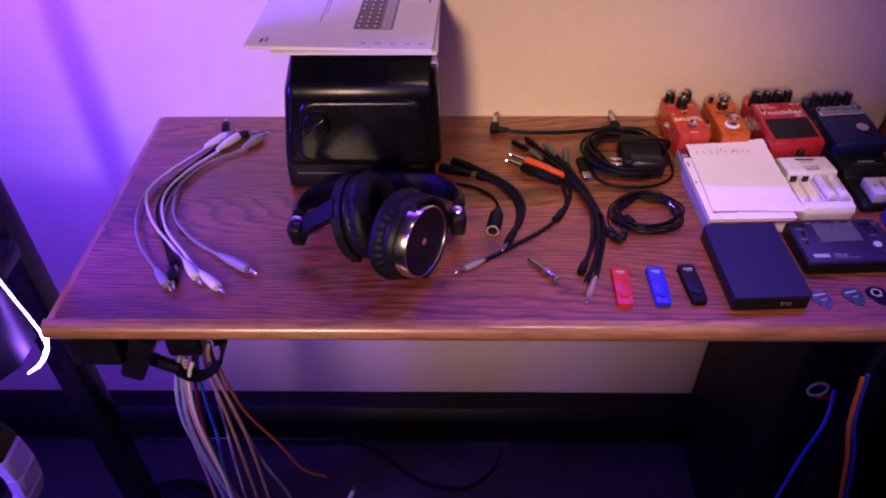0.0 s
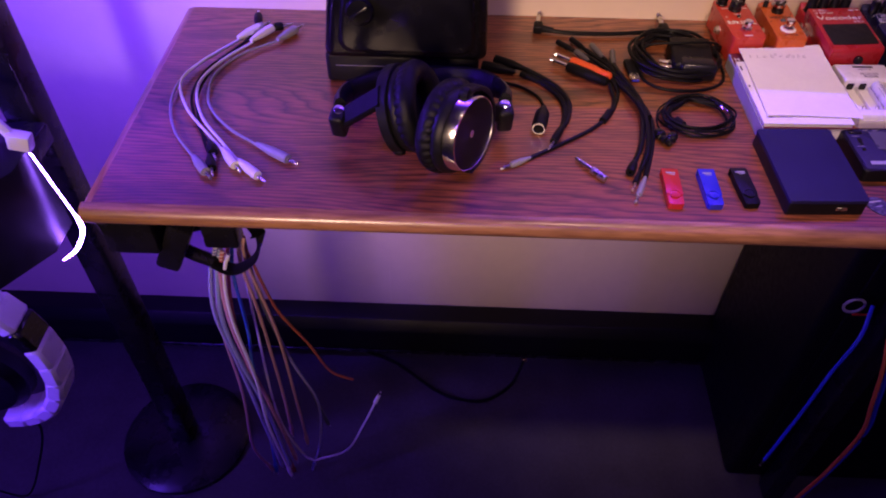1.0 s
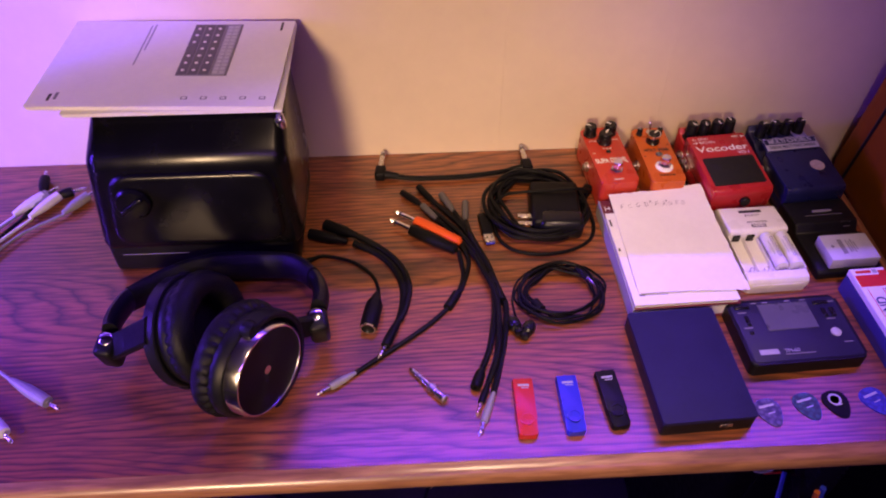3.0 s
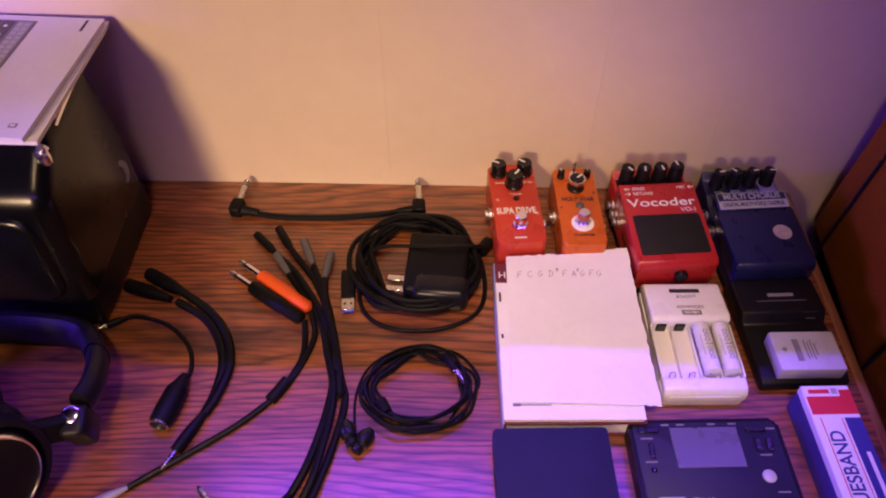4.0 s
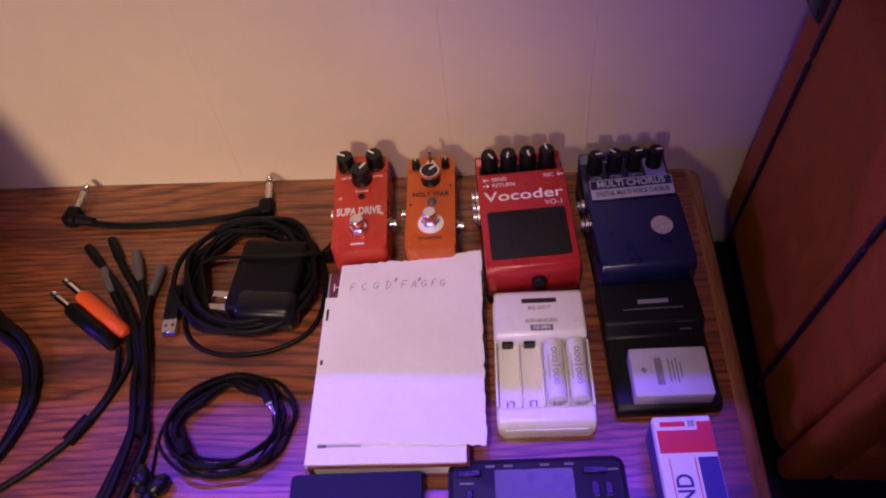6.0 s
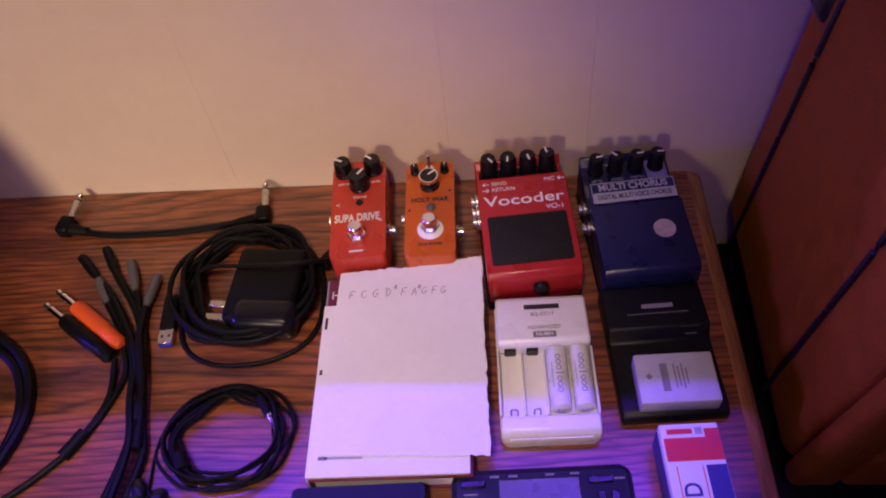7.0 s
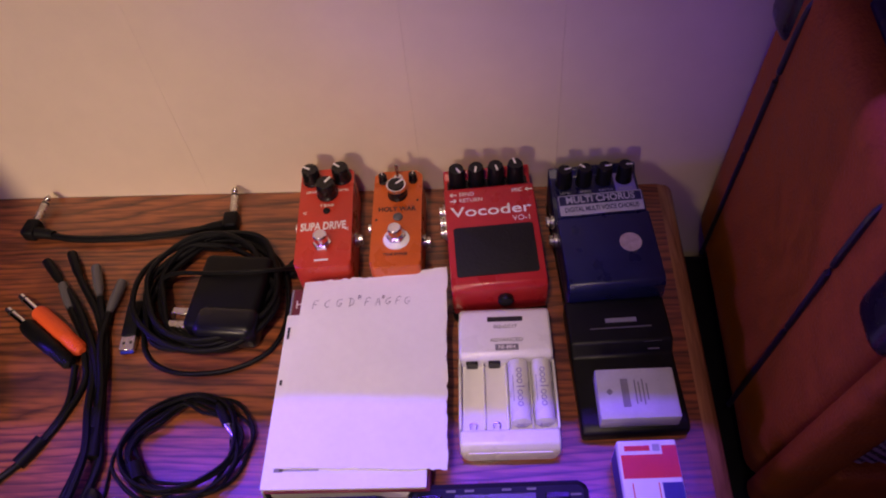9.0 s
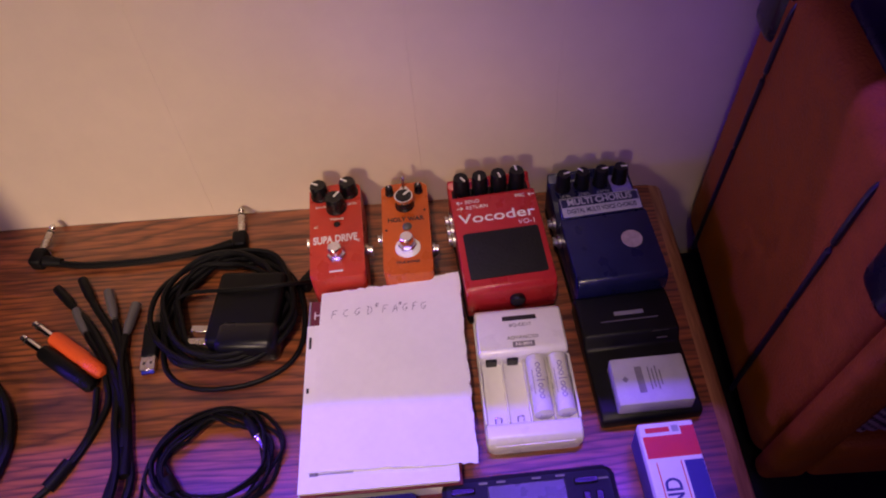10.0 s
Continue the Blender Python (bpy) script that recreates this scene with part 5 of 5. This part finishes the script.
part("collar", lathe([(0.0042, 0.026), (0.0044, 0.028), (0.0044, 0.046), (0.0040, 0.0475), (0.0022, 0.0475), (0.0020, 0.044), (0, 0.044)], 18), NICKEL, ja, m=m)
for z0 in (0.0095, 0.014):
    part("pin_ring", lathe([(0.0031, z0), (0.0031, z0 + 0.0009)], 14), INK, ja, m=m)

# wall charger with its coiled lead
wc = thing("wall_charger", "black plug-in power adapter with folding prongs", "charger", 0.270, 0.7760, TOP, -4)
part("housing", rbox(0.056, 0.070, 0.026, 0.005, 3), RUBBER, wc)
part("gloss_end", rbox(0.050, 0.026, 0.0265, 0.007, 3, at=(0.005, -0.027, 0.0006)), GLOSS, wc)
for y in (-0.012, -0.024):
    part("prong", rbox(0.020, 0.0060, 0.0014, 0.0004, 1, at=(-0.034, y - 0.004, 0.015)), NICKEL, wc, "flat metal prong")
rng = random.Random(7)
ul = thing("usb_lead", "coiled black usb lead with a blue-tipped plug", "cable")
cx, cy = 0.250, 0.782
loop = []
for k in range(86):
    a = radians(200 - k * 36)
    turn = k / 10
    rx, ry = 0.059 - 0.0062 * (turn % 3.3) + rng.uniform(-0.006, 0.006), 0.061 - 0.0052 * (turn % 3.3) + rng.uniform(-0.006, 0.006)
    loop.append((cx + rx * math.cos(a), cy + 0.004 + ry * math.sin(a), Z + 0.0015 + 0.0018 * turn + 0.001 * rng.random()))
part("cord", tube(loop, 0.0024, 8, 0.005), RUBBER, ul)
part("cord", tube([(0.318, 0.806, TOP + 0.012), (0.300, 0.792, TOP + 0.028), (0.262, 0.790, TOP + 0.0285), (0.215, 0.795, TOP + 0.020), (0.200, 0.786, TOP + 0.006), (0.192, 0.768, TOP + 0.005)], 0.0018, 8, 0.005), RUBBER, ul)
part("lead_plug", rbox(0.012, 0.020, 0.010, 0.003, 2), RUBBER, ul, m=pose(0.3145, 0.812, TOP, 0, 0, -35))
part("cord", tube([(0.196, 0.776, TOP + 0.005), (0.205, 0.735, Z), (0.232, 0.716, Z), (0.275, 0.717, Z), (0.306, 0.735, Z), (0.314, 0.768, Z + 0.001), (0.303, 0.812, Z + 0.004), (0.268, 0.842, Z + 0.005), (0.228, 0.842, Z + 0.004), (0.200, 0.815, Z + 0.002)], 0.0021, 8, 0.005), RUBBER, ul)
U = pose(0.190, 0.748, TOP, 0, 0, 6)
part("plug_grip", rbox(0.013, 0.034, 0.0080, 0.0025, 2, at=(0, 0.014, 0.0004)), RUBBER, ul, m=U)
part("plug_shell", rbox(0.0118, 0.0130, 0.0046, 0.0004, 1, at=(0, -0.0085, 0.0020)), NICKEL, ul, m=U)
part("plug_tongue", rbox(0.0100, 0.0015, 0.0018, at=(0, -0.0156, 0.0026)), BLUEPL, ul, "blue plug tongue", m=U)
for x in (-0.0028, 0.0028):
    part("plug_hole", rbox(0.0020, 0.0022, 0.0003, at=(x, -0.0085, 0.0065)), INK, ul, m=U, smooth=False)

# coiled earphones
ep = thing("earphones", "coiled black in-ear earphones with thin cord", "earphones")
loop = []
for k in range(96):
    a = radians(215 - k * 32)
    turn = k / 11.25
    rx, ry = 0.0475 - 0.0042 * (turn % 3.3) + rng.uniform(-0.006, 0.006), 0.0410 - 0.0042 * (turn % 3.3) + rng.uniform(-0.006, 0.006)
    loop.append((0.259 + rx * math.cos(a), 0.655 + ry * math.sin(a), Z - 0.0006 + 0.0015 * turn))
part("cord", tube(loop, 0.0014, 6, 0.005), RUBBER, ep)
part("cord", tube([(0.209, 0.618, Z), (0.207, 0.650, Z), (0.216, 0.676, Z + 0.001), (0.240, 0.690, Z + 0.006), (0.272, 0.692, Z + 0.008)], 0.0011, 6, 0.005), RUBBER, ep)
for x, y, a in ((0.2045, 0.6145, 20), (0.2185, 0.6085, -30)):
    part("earbud", lathe([(0.0030, -0.009), (0.0062, -0.004), (0.0068, 0.001), (0.0060, 0.005), (0.0036, 0.007), (0.0048, 0.009), (0.0044, 0.013), (0.0020, 0.014), (0, 0.014)], 18), GLOSS, ep, m=pose(x, y, TOP + 0.0068, 90, 0, a))
part("cord_slider", tube([(0.228, 0.640, Z + 0.008), (0.234, 0.629, Z + 0.008)], 0.0052, 10, 0.003), RUBBER, ep)
m = along(0.279, 0.684, 0.2975, 0.655, TOP + 0.013, TOP + 0.0105)
part("plug_sleeve", lathe([(0.0020, 0), (0.0034, 0.004), (0.0036, 0.018), (0, 0.018)], 14), RUBBER, ep, m=m)
part("plug_pin", lathe([(0.0026, 0.018), (0.0026, 0.020), (0.0017, 0.0205), (0.0017, 0.031), (0.0008, 0.034), (0, 0.034)], 12), CHROME, ep, m=m)

# ---- left of the desk ----
stand = thing("equipment_stand", "black steel upright on a round foot beside the desk", "stand", -0.583, 0.625, FLOOR)
part("post", rbox(0.044, 0.044, 1.60, 0.006, 3), STEELBLK, stand)
part("foot", lathe([(0.125, 0), (0.125, 0.010), (0.110, 0.018), (0.030, 0.024), (0, 0.024)], 48), STEELBLK, stand)
case = thing("equipment_case", "black box-shaped device with a glowing strip on its edge", "equipment", -0.70, 0.480, 0.668)
part("body", prism([(0.190, 0.026), (-0.25, 0.026), (-0.25, -0.150), (0.105, -0.150), (0.190, -0.022)], 0.0, 0.125, 0.003, 2), SATIN, case)
part("bracket", rbox(0.120, 0.100, 0.030, 0.004, 2, at=(0.09, 0.072, 0.05)), STEELBLK, case)
led = thing("led_strip", "lit violet led strip hanging from a white connector", "light strip")
GLOW = glowing("violet_led", (0.30, 0.12, 1.0), 170.0)
part("strip", tube([(-0.5061, 0.490, 0.794), (-0.4992, 0.490, 0.753), (-0.4918, 0.490, 0.709), (-0.4885, 0.490, 0.688), (-0.4885, 0.487, 0.672), (-0.5050, 0.484, 0.644), (-0.5270, 0.482, 0.626)], lambda t: 0.0013 if t < 0.5 else 0.0013 + 0.0026 * math.sin(math.pi * (t - 0.5) / 0.5), 8, 0.006, flat=0.6), GLOW, led, "glowing violet strip")
part("connector", rbox(0.024, 0.014, 0.020, 0.002, 2), WHITE, led, m=pose(-0.512, 0.490, 0.798, 0, 12, 0))
part("connector_lead", tube([(-0.518, 0.491, 0.814), (-0.545, 0.500, 0.838), (-0.610, 0.515, 0.850)], 0.006, 8, 0.01), WHITE, led)

hs = thing("headset", "white faceted gaming headset with black cushion hanging up", "headset", -0.740, 0.48, 0.415)
o = []
for k in range(11):
    a = radians(62 - k * 15.5)
    o.append((0.118 * math.cos(a), 0.158 * math.sin(a) + 0.0))
for i, (p, q) in enumerate(zip(o, o[1:])):
    mid = ((p[0] + q[0]) / 2, (p[1] + q[1]) / 2)
    ln = math.hypot(q[0] - p[0], q[1] - p[1])
    ang = math.degrees(math.atan2(q[1] - p[1], q[0] - p[0]))
    b = rbox(ln * 1.08, 0.050, 0.026, 0.005, 1, at=(0, 0, -0.013))
    part("shell_facet", b, WHITE if i != 2 else BLACK, hs, m=pose(mid[0], 0, mid[1], 0, -ang, 0))
part("ear_cushion", lathe([(0.030, -0.02), (0.078, -0.022), (0.086, -0.010), (0.084, 0.010), (0.070, 0.022), (0.045, 0.018), (0.040, 0.0), (0, -0.004)], 36), LEATHER, hs, m=pose(-0.015, -0.005, -0.045, 90, 0, 0))
part("headset_lead", tube([(0.02, 0, -0.16), (0.017, 0, -0.22), (-0.03, 0, -0.33), (-0.11, 0.0, -0.475), (-0.20, 0.02, -0.497)], 0.0022, 8, 0.01), RUBBER, hs)

# ---- hanging bundle under the front edge ----
part("bracket", rbox(0.064, 0.060, 0.066, 0.006, 2), STEELBLK, table, m=pose(-0.428, 0.505, 0.648 - FLOOR))
part("bracket", rbox(0.030, 0.050, 0.080, 0.005, 2), STEELBLK, table, m=pose(-0.402, 0.508, 0.612 - FLOOR, 0, 25, 0))
hk = thing("cable_hanger", "black strap hanger under the desk edge holding cables", "hanger", -0.335, 0.52, 0.60)
part("arm", tube([(-0.075, 0, 0.030), (-0.045, 0, 0.052), (0.000, 0, 0.068), (0.045, 0, 0.088)], 0.009, 10, 0.008), STEELBLK, hk)
part("arm", tube([(-0.075, 0, 0.028), (-0.045, 0, 0.005), (-0.012, 0, -0.014)], 0.009, 10, 0.008), STEELBLK, hk)
part("clamp_block", rbox(0.044, 0.030, 0.052, 0.005, 2, at=(0.002, 0, 0.030)), STEELBLK, hk)
part("strap", tube([(0.030, -0.01, 0.098), (0.050, -0.012, 0.062), (0.042, -0.014, 0.018), (0.010, -0.016, -0.006), (-0.015, -0.012, 0.004)], 0.011, 10, 0.006, flat=0.22), RUBBER, hk)


def braid(name, a, b, scale=420):
    m = bpy.data.materials.new(name)
    m.use_nodes = True
    n, l = m.node_tree.nodes, m.node_tree.links
    t, w, r = n.new("ShaderNodeTexCoord"), n.new("ShaderNodeTexWave"), n.new("ShaderNodeValToRGB")
    w.bands_direction = "Z"
    w.inputs["Scale"].default_value, w.inputs["Distortion"].default_value = scale / 6.3, 1.5
    l.new(t.outputs["Object"], w.inputs["Vector"])
    l.new(w.outputs["Color"], r.inputs[0])
    r.color_ramp.elements[0].color, r.color_ramp.elements[1].color = (*a, 1), (*b, 1)
    r.color_ramp.elements[0].position, r.color_ramp.elements[1].position = 0.40, 0.60
    l.new(r.outputs[0], n["Principled BSDF"].inputs["Base Color"])
    n["Principled BSDF"].inputs["Roughness"].default_value = 0.6
    return m


PINKC = material("dusky_pink_cable", (0.42, 0.24, 0.22), 0.5, spread=0.15, scale=90)
BROWNC = material("rust_brown_cable", (0.30, 0.075, 0.030), 0.5, spread=0.2, scale=90)
BLUEC = material("blue_cable", (0.05, 0.16, 0.50), 0.5, spread=0.15, scale=90)
DEEPBLUE = material("deep_blue_cable", (0.03, 0.06, 0.62), 0.45, spread=0.15, scale=90)
ORANGEC = material("orange_cable", (0.62, 0.16, 0.03), 0.5, spread=0.15, scale=90)
DARKC = material("slate_cable", (0.05, 0.055, 0.07), 0.5, spread=0.2, scale=90)
BR1 = braid("blue_white_braid", (0.05, 0.06, 0.30), (0.55, 0.52, 0.60))
BR2 = braid("red_white_braid", (0.35, 0.03, 0.04), (0.60, 0.45, 0.45))
BR3 = braid("teal_white_braid", (0.04, 0.14, 0.22), (0.50, 0.52, 0.56))


def hung(label, mat, pts, r=0.0024, tip=True, y=0.535, sway=0.0):
    """A cable hanging from the strap; points are x and z down its run."""
    c = thing("hanging_cable", label, "cable", group="cables hanging from the strap")
    q = [(x, y + sway * i - 0.010 * math.sin(0.9 * i), z) for i, (x, z) in enumerate(pts)]
    part("cord", tube(q, r, 7, 0.012), mat, c)
    if tip:
        p, d = Vector(q[-1]), (Vector(q[-1]) - Vector(q[-2])).normalized()
        e = p + d * 0.020
        part("plug_sleeve", tube([p - d * 0.008, p, e], lambda t: 0.0042 - 0.001 * t, 10, 0.004), mat, c)
        part("plug_pin", tube([e, e + d * 0.006, e + d * 0.012], 0.0017, 8, 0.004), NICKEL, c)
    return c


hung("pink patch cable hanging in a bundle", PINKC, [(-0.345, 0.612), (-0.357, 0.575), (-0.379, 0.454), (-0.385, 0.257), (-0.405, 0.060), (-0.390, -0.030)])
hung("blue and white braided cable hanging in a bundle", BR1, [(-0.350, 0.612), (-0.364, 0.575), (-0.378, 0.480), (-0.372, 0.350), (-0.368, 0.180), (-0.362, 0.010)], 0.0034, y=0.528)
hung("teal and white braided cable hanging in a bundle", BR3, [(-0.342, 0.614), (-0.352, 0.580), (-0.366, 0.480), (-0.362, 0.360), (-0.350, 0.210), (-0.342, 0.030)], 0.0034, y=0.520)
hung("red and white braided cable hanging in a bundle", BR2, [(-0.338, 0.616), (-0.346, 0.582), (-0.354, 0.490), (-0.350, 0.370), (-0.338, 0.220), (-0.326, 0.060)], 0.0034, y=0.516)
hung("white patch cable hanging in a bundle", WHITECABLE, [(-0.328, 0.618), (-0.338, 0.590), (-0.346, 0.500), (-0.342, 0.340), (-0.350, 0.190), (-0.340, 0.010)], 0.0026, y=0.508)
hung("blue patch cable hanging in a bundle", BLUEC, [(-0.333, 0.610), (-0.341, 0.555), (-0.344, 0.429), (-0.356, 0.325), (-0.366, 0.150), (-0.380, -0.040)], 0.0026, y=0.540)
hung("dusky pink patch cable hanging in a bundle", PINKC, [(-0.325, 0.612), (-0.329, 0.570), (-0.322, 0.457), (-0.322, 0.261), (-0.328, 0.110)], 0.0026, y=0.545)
hung("pale pink patch cable hanging in a bundle", PINKC, [(-0.318, 0.612), (-0.321, 0.575), (-0.303, 0.417), (-0.302, 0.210), (-0.305, 0.075)], 0.0026, y=0.545)
hung("rust coloured cable hanging in a bundle", BROWNC, [(-0.340, 0.610), (-0.350, 0.560), (-0.364, 0.440), (-0.368, 0.275), (-0.357, 0.060), (-0.352, -0.060)], 0.0026, y=0.550)
hung("slate grey cable hanging in a bundle", DARKC, [(-0.322, 0.606), (-0.320, 0.520), (-0.312, 0.440), (-0.300, 0.340), (-0.282, 0.240), (-0.266, 0.130)], 0.0026, y=0.552)
hung("rust coloured cable bowing out from the bundle", BROWNC, [(-0.330, 0.618), (-0.316, 0.562), (-0.298, 0.465), (-0.264, 0.374), (-0.240, 0.288), (-0.206, 0.257)], 0.0022, False, y=0.553)
hung("violet cable hanging near the floor", BR1, [(-0.330, 0.600), (-0.318, 0.480), (-0.296, 0.330), (-0.270, 0.200), (-0.284, 0.050), (-0.310, -0.060)], 0.0022, y=0.556)
hung("white patch cable curling out above the floor", WHITECABLE, [(-0.334, 0.600), (-0.340, 0.400), (-0.345, 0.150), (-0.316, -0.010), (-0.288, -0.026), (-0.238, 0.002), (-0.200, 0.102), (-0.170, 0.200)], 0.0020, y=0.560)
lp = thing("floor_lead", "black lead lying in a loop on the carpet", "cable")
part("cord", tube([(-0.318, 0.886, -0.0762), (-0.250, 0.860, -0.0762), (-0.170, 0.827, -0.0762), (-0.078, 0.760, -0.0762), (-0.028, 0.740, -0.0762), (0.032, 0.739, -0.0762), (0.088, 0.782, -0.0762), (0.116, 0.832, -0.045)], 0.0036, 8, 0.012), RUBBER, lp)
part("cable_tie", rbox(0.012, 0.008, 0.008, 0.002, 1), BRASS, lp, m=pose(0.116, 0.828, -0.052))
for label, mat, pts in (("blue cable hanging before the speaker cabinet", DEEPBLUE, [(0.548, 0.560, 0.500), (0.536, 0.532, 0.461), (0.528, 0.530, 0.375), (0.525, 0.530, 0.261), (0.517, 0.530, 0.100)]),
                        ("orange cable hanging before the speaker cabinet", ORANGEC, [(0.500, 0.470, 0.640), (0.509, 0.462, 0.560), (0.530, 0.460, 0.490), (0.553, 0.460, 0.400), (0.571, 0.460, 0.320), (0.566, 0.460, 0.200), (0.552, 0.460, 0.090)]),
                        ("second blue cable hanging before the speaker cabinet", DEEPBLUE, [(0.508, 0.474, 0.640), (0.517, 0.466, 0.560), (0.540, 0.464, 0.490), (0.563, 0.464, 0.400), (0.580, 0.464, 0.320), (0.575, 0.464, 0.200), (0.560, 0.464, 0.085)])):
    c = thing("hanging_cable", label, "cable", group="cables before the cabinet")
    part("cord", tube(pts, 0.0029, 8, 0.012), mat, c)
    p, d = Vector(pts[-1]), (Vector(pts[-1]) - Vector(pts[-2])).normalized()
    part("plug_pin", tube([p, p + d * 0.012, p + d * 0.022], 0.0022, 8, 0.004), NICKEL, c)
